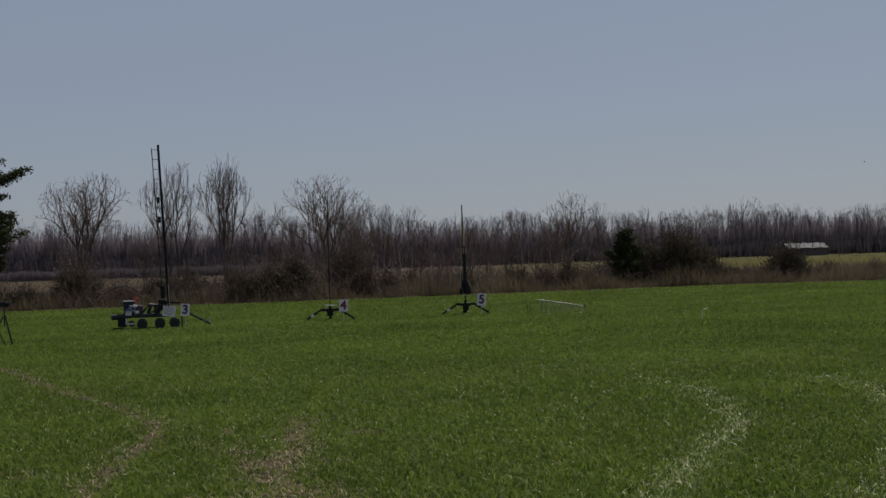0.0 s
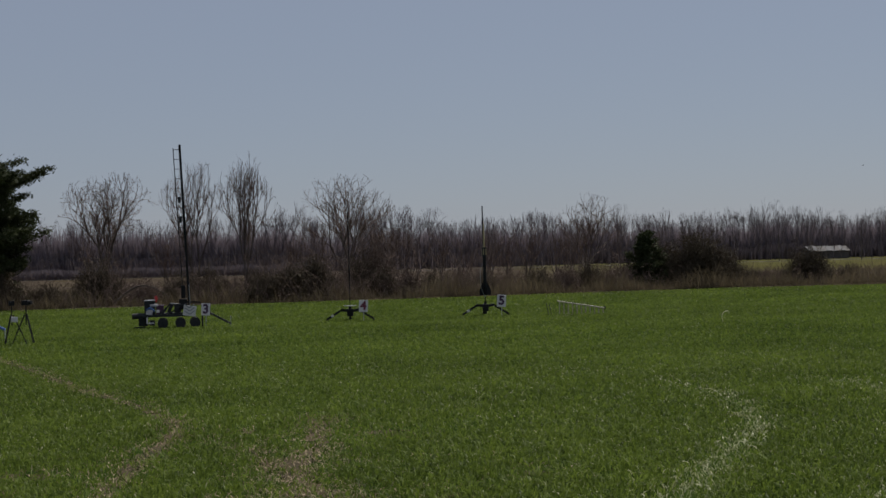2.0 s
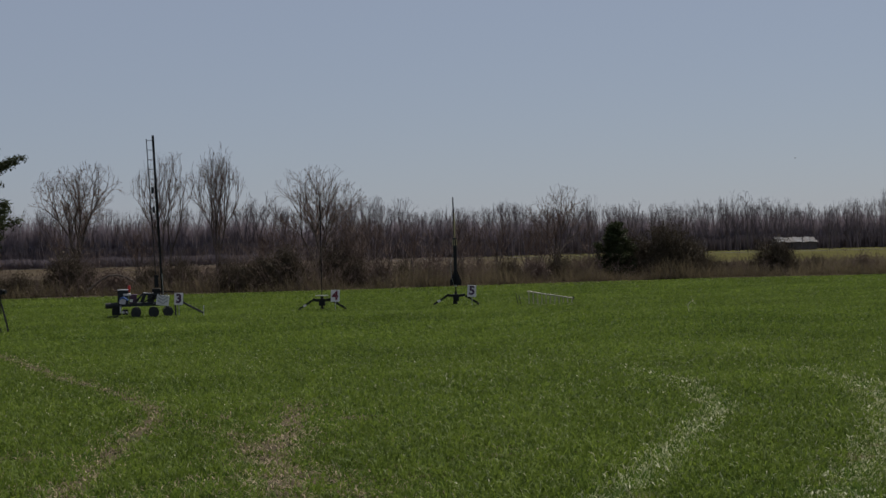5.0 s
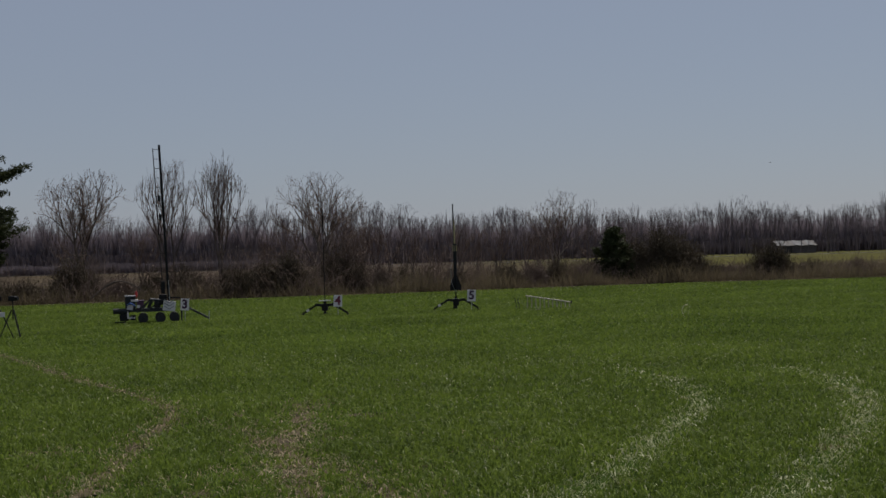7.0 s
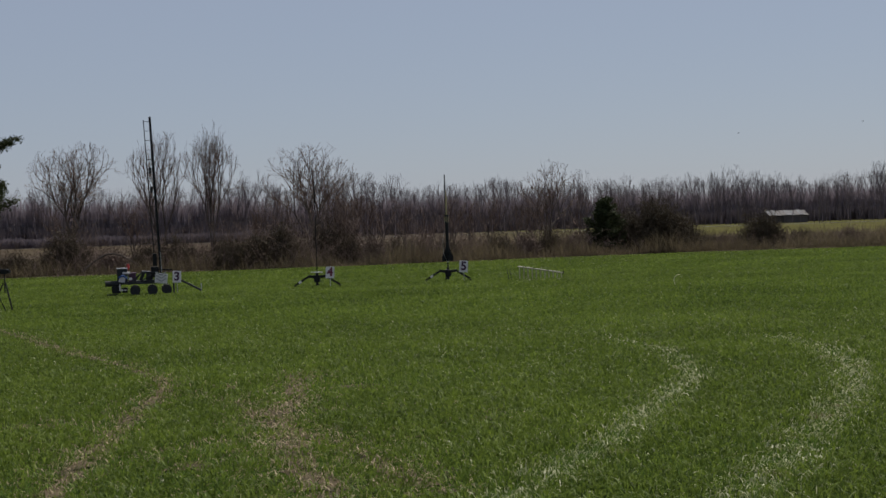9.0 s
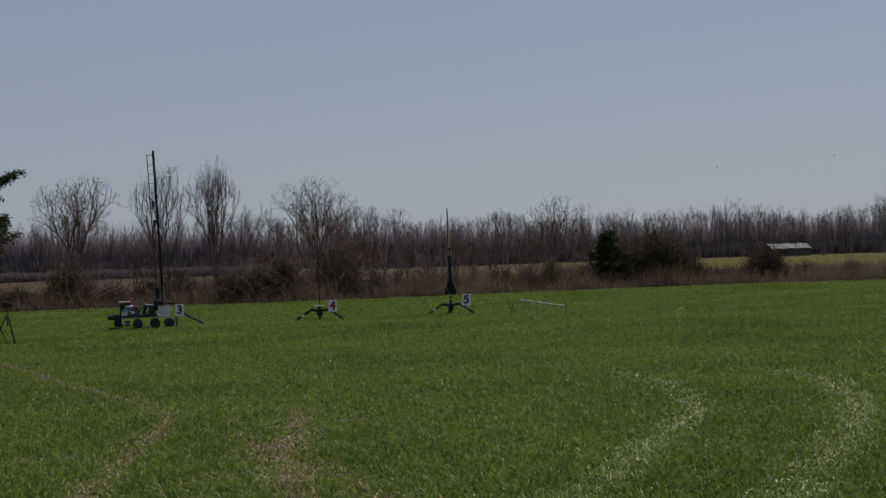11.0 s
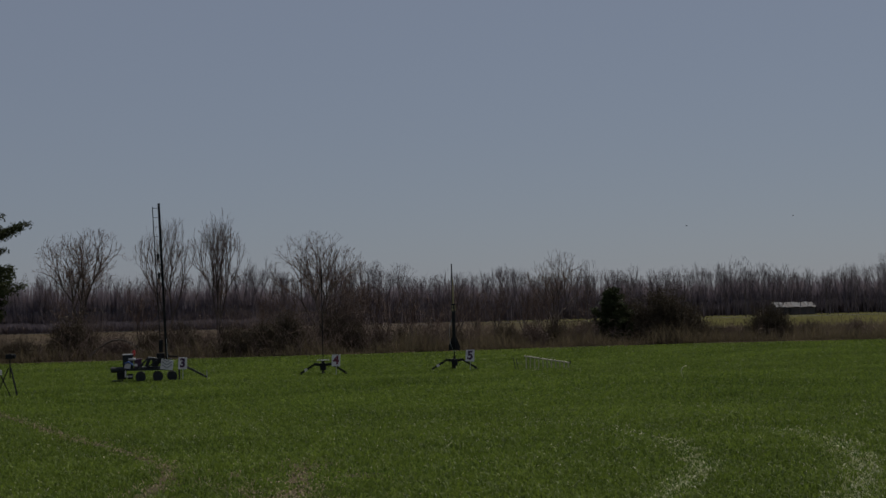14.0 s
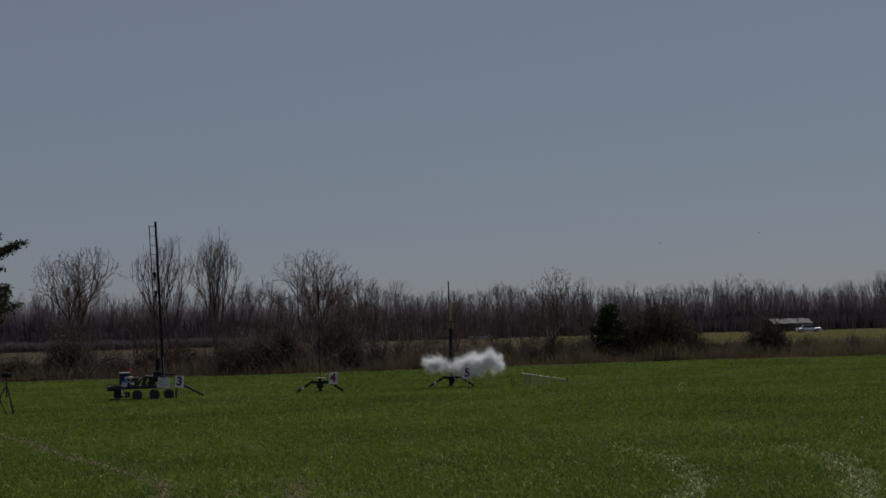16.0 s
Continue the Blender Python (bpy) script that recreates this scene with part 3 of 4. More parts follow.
def far_wood():
    """The leafless wood behind the far fields, one mass of trees with brush and a dark backing."""
    rng = np.random.default_rng(77)
    models = []
    for k in range(8):
        trunk, crown = grow(rng, 11.0, rng.uniform(4.2, 6.0), 3.6, 1, 4, 0.017, 0.40, 0.0, (2, 3), 0.45)
        parts_v, parts_f, at = [], [], 0
        for wood in (trunk, crown):
            if not wood.a:
                continue
            v, f = wood.arrays()
            parts_v.append(v)
            parts_f.append(f + at)
            at += len(v)
        v = np.concatenate(parts_v)
        models.append((v / v[:, 2].max(), np.concatenate(parts_f)))
    verts, faces, at = [], [], 0
    for row in range(6):
        for x in np.arange(-135, 135, 2.7) if row < 5 else np.arange(62, 100, 2.6):
            if x < -42 and row < 2:
                continue
            x = x + rng.normal(0, 1.2)
            y = 303 + row * 7.5 + rng.normal(0, 1.5) + (15 if x > 20 else 0)
            h = 10.5 + 1.6 * patchy(np.array([[x, 0.0]]), 30, 3)[0] + rng.normal(0, 0.8) + (1.2 if x < -10 else 0) + (1.0 if x < -42 else 0)
            if row == 5:
                y, h = 299 + rng.normal(0, 1), h * rng.uniform(0.4, 0.75)
            elif row % 3 == 2:
                h *= rng.uniform(0.35, 0.65)
            v, f = models[int(rng.integers(len(models)))]
            a = rng.uniform(0, 6.28)
            c, s = math.cos(a), math.sin(a)
            w = np.stack([(v[:, 0] * c - v[:, 1] * s) * h + x, (v[:, 0] * s + v[:, 1] * c) * h + y, v[:, 2] * h], 1)
            verts.append(w)
            faces.append(f + at)
            at += len(w)
    tagged(from_arrays("far_wood", np.concatenate(verts), np.concatenate(faces), HAZY_BARK), "distant grey-brown leafless wood behind the fields, haze in its colour", "wood", kind="stuff")
    # deeper rows of the wood: a crowd of fine upright stems
    n = 62000
    p = np.stack([rng.uniform(-150, 150, n), rng.uniform(343, 350, n)], 1)
    low = np.arange(n) % 4 == 0
    p[low, 1] -= 6
    p[:, 1] += np.interp(p[:, 0], [-60, -34, 10, 30], [-16, 0, 0, 15])
    h = (3.5 + 6.6 * rng.uniform(size=n) ** 0.75) * (0.88 + 0.24 * patchy(p * [1, 0], 7, 8)) * np.where(p[:, 0] < -42, 1.12, 1.0) * np.where(low, 0.42, 1.0)
    w = (0.10 + 0.16 * rng.uniform(size=n)) * np.where(low, 2.2, 1.0)
    v, f = blades(rng, p[~low], h[~low], w[~low], 0.12, False)
    tagged(from_arrays("wood_stems", v, f, HAZY_STEM), "crowded grey-brown stems deep in the distant wood, paled for haze", "wood", kind="stuff")
    v, f = blades(rng, p[low], h[low], w[low], 0.3, False)
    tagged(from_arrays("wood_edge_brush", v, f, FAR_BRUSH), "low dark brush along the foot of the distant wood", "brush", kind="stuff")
    # solid bumpy sheet added behind them: closes gaps, dark for the wood's inner shade
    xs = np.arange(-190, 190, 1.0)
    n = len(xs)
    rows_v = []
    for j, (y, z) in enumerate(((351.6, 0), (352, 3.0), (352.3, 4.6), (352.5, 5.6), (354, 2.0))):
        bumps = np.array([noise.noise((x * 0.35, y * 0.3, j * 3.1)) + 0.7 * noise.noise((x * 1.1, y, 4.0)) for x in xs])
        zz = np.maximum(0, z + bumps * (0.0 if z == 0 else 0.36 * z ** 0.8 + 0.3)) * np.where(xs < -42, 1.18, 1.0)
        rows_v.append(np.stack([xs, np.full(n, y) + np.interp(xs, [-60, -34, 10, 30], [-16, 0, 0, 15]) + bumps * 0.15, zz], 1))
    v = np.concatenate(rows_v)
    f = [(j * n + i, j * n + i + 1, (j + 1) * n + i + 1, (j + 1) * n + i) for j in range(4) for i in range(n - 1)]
    tagged(from_arrays("undergrowth", v, f, FAR_BRUSH), "dark bumpy backing sheet for the shaded depth of the distant wood", "undergrowth", kind="stuff")


far_wood()


def roadside_brush():
    """A low belt of brown scrub between the far road and the left-hand fields."""
    rng = np.random.default_rng(88)
    n = 16000
    p = np.stack([rng.uniform(-150, -26, n), rng.uniform(254, 257.5, n)], 1)
    h = (1.2 + 0.9 * rng.uniform(size=n)) * (0.85 + 0.3 * patchy(p, 9, 3))
    v, f = blades(rng, p, h, 0.10 + 0.14 * rng.uniform(size=n), 0.5, False)
    tagged(from_arrays("roadside_brush", v, f, HAZY_BARK), "low brown scrub along the far road", "brush", kind="stuff")


roadside_brush()


def barn():
    ob = thing("barn", pose(77, 309, 0, 0, 0, 8), "low dark shed with a worn pale sheet roof by the wood", "barn")
    part("wall", block(B(), (0, 0, 0.85), (8.8, 4.6, 1.7)), BARN_WOOD, ob)
    for k in range(9):
        for s in (-1, 1):
            sag = 0.06 * math.sin(2.1 * k)
            part("roof_sheet", block(B(), (-4.1 + 1.02 * k, s * 1.3, 2.25 + sag), (1.0, 2.9, 0.06), (-s * 22, 0, 0)),
                 ROOFING if k in (0, 1, 4, 5, 7) else BARN_WOOD, ob)
    for x in (-4.35, 4.35):
        part("gable", block(B(), (x, 0, 2.0), (0.1, 3.2, 0.7), (0, 0, 0), 0.02), BARN_WOOD, ob)
    part("door", block(B(), (-2, -2.33, 0.8), (1.8, 0.06, 1.6)), DARK_PAINT, ob)


barn()
for x, y in ((73.5, 268), (58.0, 268), (88.5, 268)):
    bm = tube(B(), (0, 0, 0), (0, 0, 5.2), 0.11, 0.08, 8)
    pole = thing("utility_pole", pose(x, y, 0), "thin grey wooden utility pole beside the road", "pole")
    part("post", bm, BARK, pole)


# ---- launch pads ----
def digit(text, mat, parent, size, at):
    curve = bpy.data.curves.new("numeral", "FONT")
    curve.body, curve.size, curve.extrude, curve.offset = text, size, 0.003, 0.012
    curve.align_x, curve.align_y = "CENTER", "CENTER"
    tmp = bpy.data.objects.new("numeral", curve)
    scene.collection.objects.link(tmp)
    me = bpy.data.meshes.new_from_object(tmp.evaluated_get(bpy.context.evaluated_depsgraph_get()))
    bpy.data.objects.remove(tmp)
    me.materials.clear()
    me.materials.append(mat)
    ob = new("numeral", me)
    ob.parent = parent
    ob.matrix_basis = pose(*at, 90, 0, 0)
    return ob


def number_sign(text, mat, x, y, base, tilt, label, w=0.25, h=0.335):
    ob = thing("number_sign", pose(x, y, 0), label, "sign", "pad number signs")
    board = part("board", block(B(), (0, 0, 0), (w, 0.012, h), (0, 0, 0), 0.004), WHITE, ob)
    board.matrix_basis = pose(0, 0, base + h / 2, -6, tilt, 0)
    digit(text, mat, board, h * 1.02, (0, -0.012, 0))
    part("stake", bar(B(), (0, 0.02, 0), (0, 0.02, base + h * 0.6), 0.018, 0.018), STEEL, ob)
    return ob


def launch_pad(x, y, label, rail_height, rail_lean, plate):
    ob = thing("launch_pad", pose(x, y, 0), label, "launch pad", "launch pads")
    hub = B()
    block(hub, (0, 0, 0.24), (0.17, 0.17, 0.20), (0, 0, 0), 0.015)
    tube(hub, (0, 0, 0.32), (0, 0, 0.42), 0.04)
    tube(hub, (0, 0, 0.06), (0, 0, 0.15), 0.05, 0.03)
    part("hub", hub, BLACK, ob)
    for a in (180, 4, 95):
        c, s = math.cos(radians(a)), math.sin(radians(a))
        leg = B()
        bar(leg, (c * 0.06, s * 0.06, 0.29), (c * 0.25, s * 0.25, 0.315), 0.09, 0.075)
        bar(leg, (c * 0.23, s * 0.23, 0.315), (c * 0.64, s * 0.64, 0.06), 0.055, 0.055)
        block(leg, (c * 0.64, s * 0.64, 0.03), (0.07, 0.05, 0.06), (0, 0, a), 0.01)
        one = part("leg", leg, BLACK, ob)
        if a == 180:
            sleeve = B()
            bar(sleeve, (c * 0.45, s * 0.45, 0.178), (c * 0.52, s * 0.52, 0.135), 0.062, 0.062)
            part("sleeve", sleeve, WHITE, one, "white tape band")
    lean = math.tan(radians(rail_lean))
    rail = bar(B(), (0, 0, 0.38), (-lean * rail_height, 0, rail_height), 0.022 if plate else 0.034, 0.022 if plate else 0.034)
    part("rail", rail, BLACK, ob, "long black launch rail")
    if plate:
        p = tube(B(), (0, 0, 0.415), (0, 0, 0.435), 0.18, 0.18, 24)
        part("deflector", p, STEEL, ob, "round pale steel blast plate")
    return ob


PAD5, PAD4 = (0.345, 41.0), (-3.38, 39.8)
launch_pad(*PAD5, "black steel launch pad with rail holding a rocket", 3.11, 0.5, False)
launch_pad(*PAD4, "empty black steel launch pad with thin rail and blast plate", 3.01, 0.0, True)
number_sign("5", PURPLE, 0.792, 40.6, 0.265, 4, "white sign board with dark purple number 5")
number_sign("4", MAROON, -2.99, 39.5, 0.255, 2, "white sign board with maroon number 4", 0.24, 0.325)


def rocket():
    ob = thing("rocket", pose(PAD5[0], PAD5[1] - 0.075, 0.55), "slender black and yellow rocket standing on the launch rail", "rocket")
    body = tube(B(), (0, 0, 0.05), (0, 0, 1.14), 0.05, 0.05, 20)
    part("body_tube", body, BLACK, ob)
    part("motor_nozzle", tube(B(), (0, 0, 0.0), (0, 0, 0.05), 0.03, 0.038, 16), STEEL, ob)
    for k in range(4):
        a = radians(20 + 90 * k)
        bm = B()
        pts = [(0.05, 0.05), (0.17, 0.03), (0.175, 0.17), (0.05, 0.46)]
        verts = [[bm.verts.new((math.cos(a) * r - math.sin(a) * o, math.sin(a) * r + math.cos(a) * o, z)) for r, z in pts] for o in (-0.004, 0.004)]
        bm.faces.new(verts[0][::-1]), bm.faces.new(verts[1])
        for i in range(4):
            bm.faces.new((verts[0][i], verts[0][(i + 1) % 4], verts[1][(i + 1) % 4], verts[1][i]))
        part("fin", bm, BLACK, ob)
    part("collar", tube(B(), (0, 0, 1.14), (0, 0, 1.39), 0.06, 0.06, 20), DARK_PAINT, ob)
    for k in range(6):
        a = radians(15 + 60 * k)
        part("stripe", block(B(), (math.cos(a) * 0.062, math.sin(a) * 0.06, 1.265), (0.008, 0.022, 0.17), (0, 0, 15 + 60 * k)), GOLD, ob, "tan stripe")
    upper = tube(B(), (0, 0, 1.39), (0, 0, 1.85), 0.024, 0.021, 16)
    tube(upper, (0, 0, 1.85), (0, 0, 2.12), 0.021, 0.005, 16)
    part("nose_cone", upper, GOLD, ob, "slim yellow upper tube and nose")
    bm = B()
    p = [Vector((-0.02, -0.05, 0.0)), Vector((-0.12, -0.06, 0.28)), Vector((-0.13, -0.05, 0.7)), Vector((-0.05, -0.04, 0.95))]
    for a, b in zip(p, p[1:]):
        tube(bm, a, b, 0.006, 0.006, 6)
    part("igniter_lead", bm, GREY_PAINT, ob, "grey hanging wire")


rocket()


# ---- launch trailer ----
def wheel(parent, x, y, r, w=0.13):
    wh = part("wheel", tube(B(), (x, y - w / 2, r), (x, y + w / 2, r), r, r, 28), RUBBER, parent, "small black pneumatic tyre")
    part("rim", tube(B(), (x, y - w / 2 - 0.012, r), (x, y + w / 2 + 0.012, r), r * 0.4, r * 0.4, 20), DARK_PAINT, wh)
    return wh


def trailer():
    ob = thing("launch_trailer", pose(-8.05, 38.4, 0, 0, 0, 12), "dark wheeled launch trailer with tall black launch rail", "trailer")
    frame_bm = B()
    for y in (-0.35, 0.35):
        bar(frame_bm, (-0.75, y, 0.34), (0.55, y, 0.34), 0.06, 0.06)
    for x in (-0.7, -0.2, 0.3):
        bar(frame_bm, (x, -0.35, 0.34), (x, 0.35, 0.34), 0.05, 0.05)
    bar(frame_bm, (-0.35, -0.38, 0.3), (0.0, -0.38, 0.62), 0.035, 0.035)
    bar(frame_bm, (0.0, -0.36, 0.62), (0.45, -0.36, 0.62), 0.04, 0.04)
    part("chassis", frame_bm, DARK_PAINT, ob)
    for x in (-0.16, 0.3, 0.68):
        wheel(ob, x - 0.02, -0.42 if x < 0.5 else -0.3, 0.135)
        wheel(ob, x - 0.02, 0.42, 0.135)
    box = block(B(), (-0.51, 0.05, 0.52), (0.28, 0.5, 0.42), (0, 0, 0), 0.02)
    box = part("equipment_box", box, DARK_PAINT, ob, "dark grey equipment box")
    part("lid", block(B(), (-0.51, 0.05, 0.742), (0.30, 0.52, 0.022), (0, 0, 0), 0.005), GREY_PAINT, box, "grey lid")
    part("cooler", block(block(B(), (-0.25, 0.1, 0.46), (0.20, 0.34, 0.26), (0, 0, 0), 0.02), (-0.25, 0.1, 0.60), (0.22, 0.36, 0.03), (0, 0, 0), 0.008), PURPLE, ob, "dark purple gear case")
    part("solar_panel", block(B(), (-0.40, -0.20, 0.62), (0.20, 0.04, 0.05), (14, 0, 0), 0.004), WHITE, box, "small white panel")
    roll = tube(B(), (-0.97, -0.15, 0.34), (-0.55, -0.15, 0.34), 0.075, 0.075, 18)
    part("cable_roll", roll, RUBBER, ob, "black rolled mat")
    low = block(B(), (-0.68, -0.25, 0.18), (0.24, 0.2, 0.2), (0, 0, 0), 0.01)
    block(low, (-0.45, -0.3, 0.16), (0.14, 0.16, 0.14), (0, 0, 0), 0.01)
    part("battery_box", low, BLACK, ob)
    step_bm = block(B(), (-0.78, -0.35, 0.05), (0.3, 0.12, 0.03))
    bar(step_bm, (-0.66, -0.35, 0.05), (-0.66, -0.35, 0.3), 0.03, 0.03)
    part("foot_jack", step_bm, BLACK, ob)
    cloth = B()
    block(cloth, (-0.52, -0.26, 0.44), (0.16, 0.02, 0.14), (0, 12, 0), 0.005)
    block(cloth, (-0.58, -0.37, 0.24), (0.035, 0.02, 0.20))
    block(cloth, (-0.47, -0.37, 0.16), (0.15, 0.02, 0.05))
    block(cloth, (-0.30, -0.30, 0.46), (0.08, 0.03, 0.07))
    part("label_plate", cloth, WHITE, ob, "white plates and tags")
    part("hose", tube(tube(B(), (-0.6, -0.29, 0.5), (-0.5, -0.33, 0.56), 0.02), (-0.5, -0.33, 0.56), (-0.38, -0.3, 0.47), 0.02), BLUE, ob, "blue hose")
    lamp = tube(B(), (-0.35, 0.1, 0.69), (-0.35, 0.1, 0.76), 0.03, 0.03, 14)
    tube(lamp, (-0.35, 0.1, 0.76), (-0.35, 0.1, 0.86), 0.045, 0.03, 14)
    part("beacon", lamp, RED, ob, "red plastic beacon")
    deck = block(B(), (0.15, 0.05, 0.385), (0.8, 0.5, 0.03), (0, 0, 0), 0.008)
    block(deck, (0.02, 0.1, 0.52), (0.09, 0.3, 0.26), (0, 22, 0), 0.015)
    block(deck, (0.21, 0.1, 0.5), (0.17, 0.28, 0.2), (0, 0, 0), 0.02)
    part("deck", deck, DARK_PAINT, ob, "dark deck and gear case")
    for a, b in (((-0.2, -0.3, 0.36), (0.02, -0.3, 0.66)), ((0.02, -0.3, 0.66), (0.3, -0.3, 0.62)), ((-0.05, -0.3, 0.36), (0.26, -0.3, 0.56)), ((0.26, 0.3, 0.36), (0.4, 0.1, 0.7))):
        part("strut", tube(B(), a, b, 0.016, 0.016, 8), GREY_PAINT if a[2] > 0.5 else DARK_PAINT, ob)
    mount = block(B(), (0.36, 0.0, 0.62), (0.22, 0.24, 0.28), (0, 0, 0), 0.02)
    block(mount, (0.37, 0.02, 0.95), (0.11, 0.12, 0.34), (0, 0, 0), 0.01)
    tube(mount, (0.36, -0.2, 0.7), (0.36, 0.2, 0.7), 0.05)
    bar(mount, (0.45, -0.1, 0.68), (0.82, -0.1, 0.66), 0.04, 0.04)
    part("mast_mount", mount, BLACK, ob)
    plate = part("chevron_plate", block(B(), (0.52, -0.42, 0.45), (0.33, 0.02, 0.27), (0, 8, 0), 0.005), WHITE, ob, "white plate with grey chevrons")
    for k in range(3):
        bm = B()
        z = 0.36 + 0.085 * k
        bar(bm, (0.39, -0.434, z + 0.09), (0.52, -0.434, z), 0.006, 0.028)
        bar(bm, (0.52, -0.434, z), (0.65, -0.434, z + 0.09), 0.006, 0.028)
        part("chevron", bm, GREY_PAINT, plate)
    foot, top = Vector((0.52, -0.2, 0.55)), Vector((0.36, -0.2, 4.84))
    mast = part("mast", bar(B(), foot, top, 0.062, 0.062), BLACK, ob, "tall black square launch rail")
    # thin bright strip added for the sun's highlight on the mast's lowest part
    part("rail_highlight", bar(B(), foot + Vector((0.02, -0.033, 0.05)), foot + (top - foot) * 0.14 + Vector((0.02, -0.033, 0)), 0.03, 0.012), STEEL, mast, "bright strip standing for the highlight low on the rail")
    a, b = Vector((0.35, -0.18, 1.15)), Vector((0.19, -0.18, 4.75))
    lattice = part("lattice_rail", tube(B(), a, b, 0.012, 0.012, 8), BLACK, mast)
    for k in range(14):
        s = 0.06 + k * 0.0715
        q = a + (b - a) * s
        r = foot + (top - foot) * ((q.z - foot.z) / (top.z - foot.z))
        part("rung", tube(B(), q, (r.x, q.y, q.z), 0.007, 0.007, 6), BLACK, lattice)
    for s in (0.54, 0.66):
        q = foot + (top - foot) * s
        part("carriage", block(B(), (q.x - 0.09, q.y, q.z), (0.07, 0.05, 0.17), (0, 0, 0), 0.008), DARK_PAINT, mast)
    return ob


trailer()
number_sign("3", PURPLE, -7.07, 38.3, 0.31, 2, "white sign board with dark purple number 3", 0.23, 0.32)


def outrigger(x, y, length, turn, mat, label, high=0.48):
    ob = thing("outrigger_leg", pose(x, y, 0, 0, 0, turn), label, "leg")
    part("beam", bar(B(), (0, 0, high), (length, 0, high - 0.4), 0.05, 0.05), mat, ob)
    part("foot", bar(bar(B(), (length, 0, 0.0), (length, 0, 0.28), 0.022, 0.022), (length - 0.06, 0, 0.01), (length + 0.06, 0, 0.01), 0.06, 0.02), STEEL, ob)
    part("post", bar(B(), (0, 0, 0), (0, 0, high + 0.02), 0.04, 0.04), mat, ob)
    return ob


outrigger(-7.18, 38.4, 0.75, 0, DARK_PAINT, "dark sloping outrigger beam of the launch trailer")
outrigger(-11.7, 33.6, 0.86, 0, BLUE, "blue sloping outrigger beam of a launch pad", 0.66)
number_sign("2", MAROON, -11.14, 33.5, 0.36, 3, "white sign board with maroon number 2")
tub = thing("gear_tub", pose(-11.96, 33.5, 0), "blue plastic gear tub on the grass", "tub")
part("body", block(B(), (0, 0, 0.16), (0.5, 0.35, 0.32), (0, 0, 0), 0.03), BLUE, tub)
part("lid", block(B(), (0, 0, 0.33), (0.54, 0.39, 0.03), (0, 0, 0), 0.01), BLUE, tub)


def tripod(x, y, height, turn, label, box=False):
    ob = thing("camera_tripod", pose(x, y, 0, 0, 0, turn), label, "tripod", "camera tripods")
    for k in range(3):
        a = radians(120 * k)
        leg = B()
        tube(leg, (0.03 * math.cos(a), 0.03 * math.sin(a), height * 0.68), (0.19 * math.cos(a), 0.19 * math.sin(a), height * 0.3), 0.016, 0.014, 8)
        tube(leg, (0.19 * math.cos(a), 0.19 * math.sin(a), height * 0.3), (0.31 * math.cos(a), 0.31 * math.sin(a), 0.0), 0.011, 0.011, 8)
        part("leg", leg, BLACK, ob)
    part("column", tube(B(), (0, 0, height * 0.45), (0, 0, height * 0.88), 0.014, 0.014, 10), BLACK, ob)
    head = block(B(), (0, 0, height * 0.94), (0.12, 0.16, height * 0.11), (0, 0, 0), 0.01)
    tube(head, (0, -0.14, height * 0.945), (0, -0.05, height * 0.945), 0.04, 0.04, 14)
    part("camera_body", head, BLACK, ob)
    if box:
        part("control_box", block(B(), (0.05, -0.06, height * 0.58), (0.14, 0.07, 0.11), (0, 0, 0), 0.008), WHITE, ob, "small white box")


tripod(-9.95, 31.4, 0.97, 20, "black camera tripod with a small white box", True)
tripod(-9.67, 31.5, 0.97, 75, "black camera tripod on the grass")


def ladder():
    ob = thing("ladder", pose(2.96, 40.0, 0, 0, 0, 6), "cream aluminium ladder lying on its edge in the wheat", "ladder")
    for z0, z1 in ((0.40, 0.18), (0.0, 0.0)):
        part("side_rail", tube(B(), (-0.65, 0.0, z0), (0.65, -0.06, z1), 0.019, 0.019, 12), CREAM, ob)
    for k in range(11):
        s = k / 10
        x = -0.6 + 1.2 * s
        part("rung", tube(B(), (x, -0.06 * s, 0.05), (x, -0.06 * s, 0.39 - 0.215 * s), 0.014, 0.016, 8), CREAM, ob)
    part("end_cap", block(B(), (0.655, -0.06, 0.19), (0.03, 0.05, 0.1), (0, 0, 0), 0.005), RUBBER, ob)
    for x, t in ((-0.9, 0.36), (-0.82, 0.32)):
        part("foot_pad", bar(B(), (x, 0, 0), (x - 0.06, 0.02, t), 0.018, 0.018), DARK_PAINT, ob)


ladder()
bm = B()
for k in range(7):
    a, b = radians(80 + 16 * k), radians(96 + 16 * k)
    tube(bm, (0.14 + 0.12 * math.cos(a), 0, 0.15 + 0.14 * math.sin(a)), (0.14 + 0.12 * math.cos(b), 0, 0.15 + 0.14 * math.sin(b)), 0.006, 0.006, 6)
tube(bm, (0.06, 0, 0), (0.022, 0, 0.14), 0.006, 0.006, 6)
stalk = thing("bent_stalk", pose(5.59, 33.2, 0), "pale dry bent stalk standing in the wheat", "stalk")
part("stem", bm, PALE_STEM, stalk)


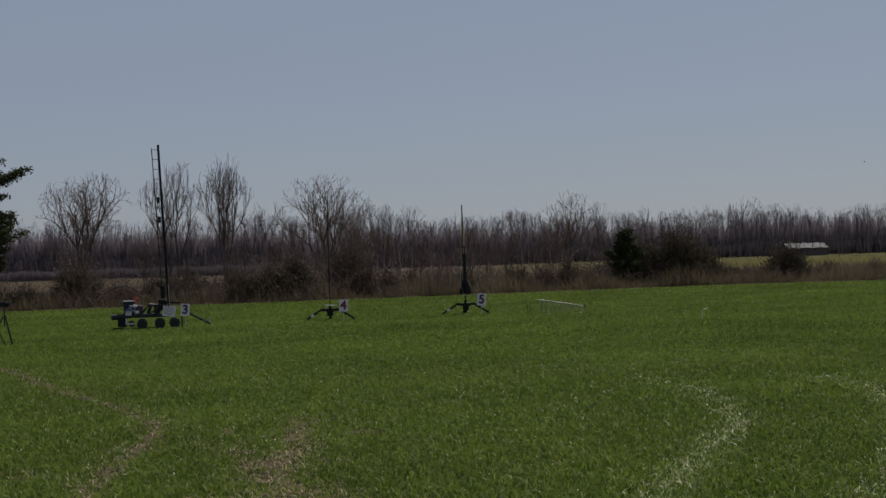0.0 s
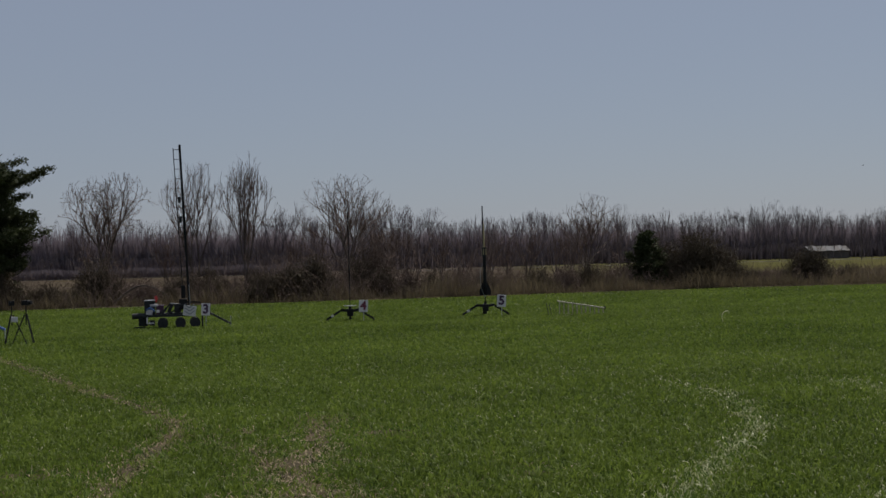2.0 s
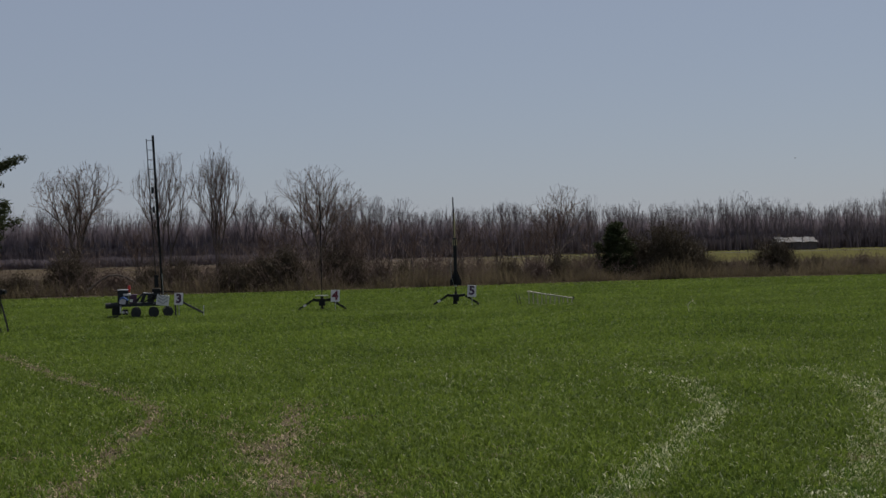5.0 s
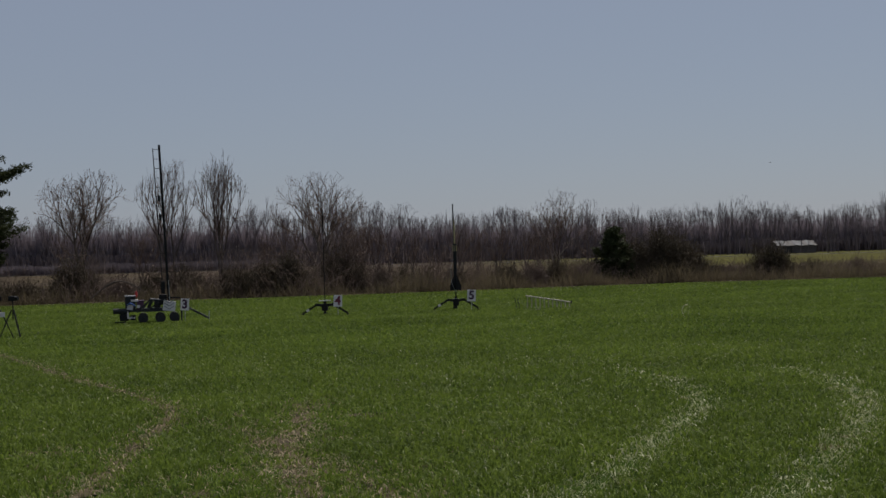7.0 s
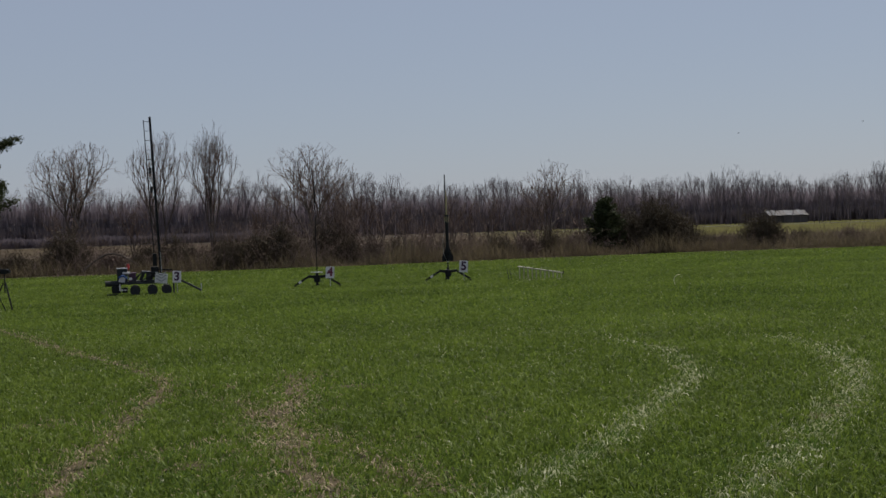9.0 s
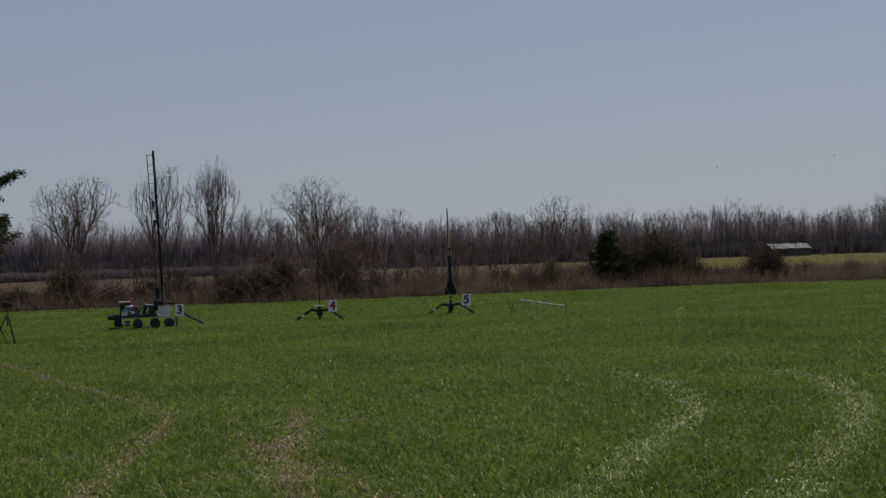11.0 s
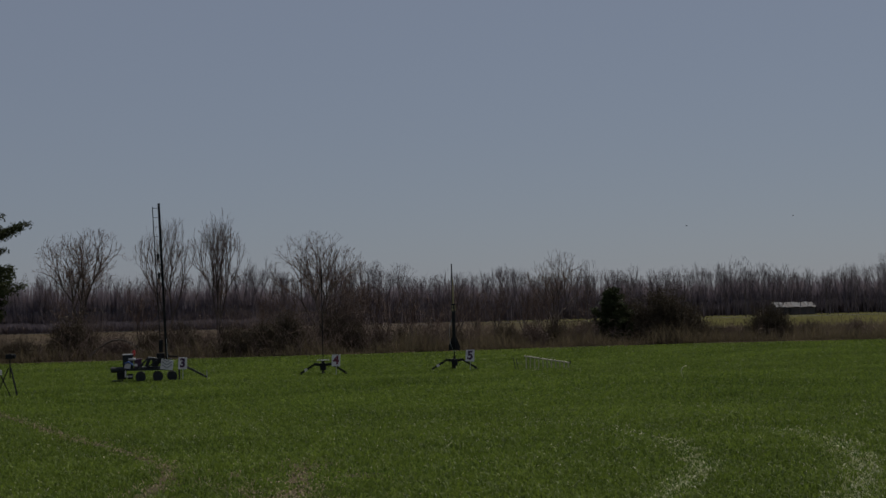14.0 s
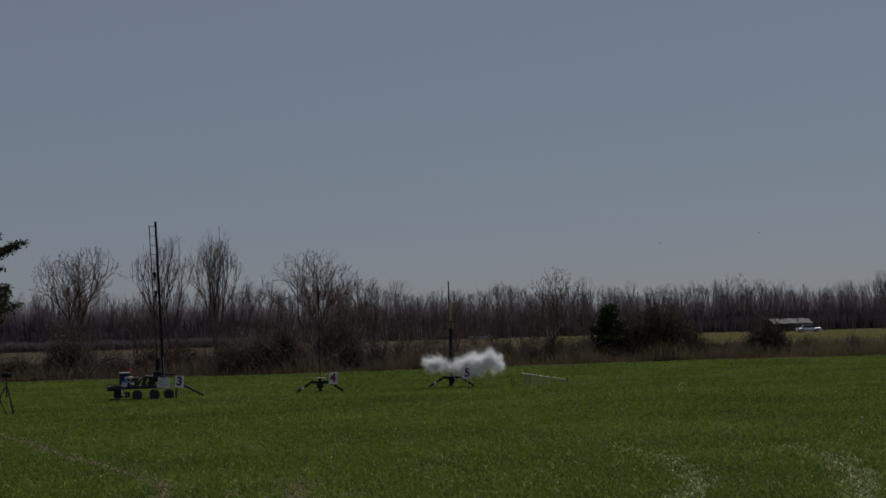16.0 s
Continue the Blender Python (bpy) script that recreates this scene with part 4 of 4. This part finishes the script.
# ---- cars, birds and smoke ----
def car(label, paint):
    ob = thing("car", pose(-300, ROAD_Y, 0.04), label, "car", "cars on the far road")
    bm = block(B(), (0, 0, 0.52), (4.5, 1.75, 0.5), (0, 0, 0), 0.14)
    part("body", bm, paint, ob)
    bm = block(B(), (-0.15, 0, 1.02), (2.5, 1.5, 0.52), (0, 0, 0), 0.05)
    for v in bm.verts:
        if v.co.z > 1.1:
            v.co.x = -0.15 + (v.co.x + 0.15) * 0.62
            v.co.y *= 0.85
    cabin = part("cabin", bm, CAR_GLASS, ob, "dark tinted windows")
    part("roof", block(B(), (-0.15, 0, 1.30), (1.55, 1.28, 0.05), (0, 0, 0), 0.02), paint, cabin)
    for x in (-1.4, 1.4):
        for y in (-0.8, 0.8):
            w = part("wheel", tube(B(), (x, y - 0.1, 0.32), (x, y + 0.1, 0.32), 0.32, 0.32, 20), RUBBER, ob)
            part("rim", tube(B(), (x, y - 0.11, 0.32), (x, y + 0.11, 0.32), 0.19, 0.19, 14), STEEL, w)
    return ob


def bird(label):
    ob = thing("bird", pose(0, 250, 16), label, "bird", "birds in the sky")
    bm = tube(B(), (-0.22, 0, 0), (0.05, 0, 0), 0.05, 0.07, 8)
    tube(bm, (0.05, 0, 0), (0.25, 0, 0), 0.07, 0.01, 8)
    part("body", bm, FEATHER, ob)
    for s in (-1, 1):
        bm = B()
        bar(bm, (0, s * 0.04, 0.02), (0.02, s * 0.26, 0.10), 0.16, 0.02)
        bar(bm, (0.02, s * 0.26, 0.10), (-0.06, s * 0.5, 0.06), 0.11, 0.015)
        part("wing", bm, FEATHER, ob)
    ob.scale = (0.7, 0.7, 0.7)
    return ob


def puff(name, radius, seed):
    """A soft round piece of smoke: a cloud of tiny white flecks, thinning outwards."""
    rng = np.random.default_rng(500 + seed)
    n = int(9000 * radius)
    p = rng.normal(0, 1, (n, 3))
    p *= radius * (0.45 + 0.28 * np.sin(p[:, :1] * 2 + seed) * np.cos(p[:, 2:] * 2))
    a, b = rng.normal(0, 1, (n, 3)), rng.normal(0, 1, (n, 3))
    a /= np.linalg.norm(a, axis=1)[:, None]
    b /= np.linalg.norm(b, axis=1)[:, None]
    w = rng.uniform(0.006, 0.015, n)[:, None]
    v = np.stack([p - a * w, p + a * w, p + b * w * 1.4], 1).reshape(-1, 3)
    return from_arrays(name, v, np.arange(n)[:, None] * 3 + [0, 1, 2], SMOKE)


def motions():
    for end_x, label, paint in ((68.9, "silver-white sedan driving on the far road", CAR_PAINT), (7.7, "pale grey car driving on the far road", GREY_PAINT)):
        c = car(label, paint)
        walk(c, [(t, pose(end_x - 18.4 * (16 - t), ROAD_Y, 0.04)) for t in (0, 8, 16)])
    for x0, x1, z in ((73.4, 39.8, 16.6), (101.4, 57.6, 18.0)):
        b = bird("tiny dark bird gliding far off in the sky")
        walk(b, [(t, pose(x0 + (x1 - x0) * t / 16, 250, z, 0, 0, 180)) for t in (0, 8, 16)])
    cloud = thing("smoke_cloud", pose(PAD5[0], PAD5[1] - 0.28, 0), "white smoke cloud billowing from the rocket on its pad", "smoke")
    rng = np.random.default_rng(9)
    under = -0.9
    for k in range(110):
        s = k / 109
        leftward = k % 5 == 4
        born = 15.62 + 0.2 * s if leftward else 14.82 + 1.0 * s ** 0.8
        r = rng.uniform(0.09, 0.14) if k < 30 else rng.uniform(0.10, 0.2)
        one = puff("puff", r, k + 1)
        one.parent = cloud
        # the first pieces travel farthest along the wind
        if not leftward:
            x = min(1.42, 1.4 - 1.3 * s + rng.normal(0, 0.12))
        else:
            x = -0.68 + 0.55 * rng.uniform() + rng.normal(0, 0.06)
        z = 0.59 + rng.normal(0, 0.06 + 0.06 * min(1.0, max(x, 0))) + 0.12 * max(x, 0) + (0.10 if leftward else 0.0)
        y = rng.normal(0.1, 0.11)
        start = pose(0, 0, under, 0, 0, 0)
        mouth = pose(0.05, 0.05, 0.42, 20 * s, 0, 25)
        end = pose(x, y, z, 50 * s, 30, 60)
        half = pose(0.05 + 0.55 * (x - 0.05), y * 0.5, 0.42 + 0.5 * (z - 0.42), 30 * s, 10, 40)
        rows = [(0, start), (born - 0.034, start), (born, mouth)]
        gap = 16.0 - born
        if gap > 0.25:
            rows.append((born + gap * 0.42, half))
        rows.append((16.0, end))
        walk(one, rows)


motions()
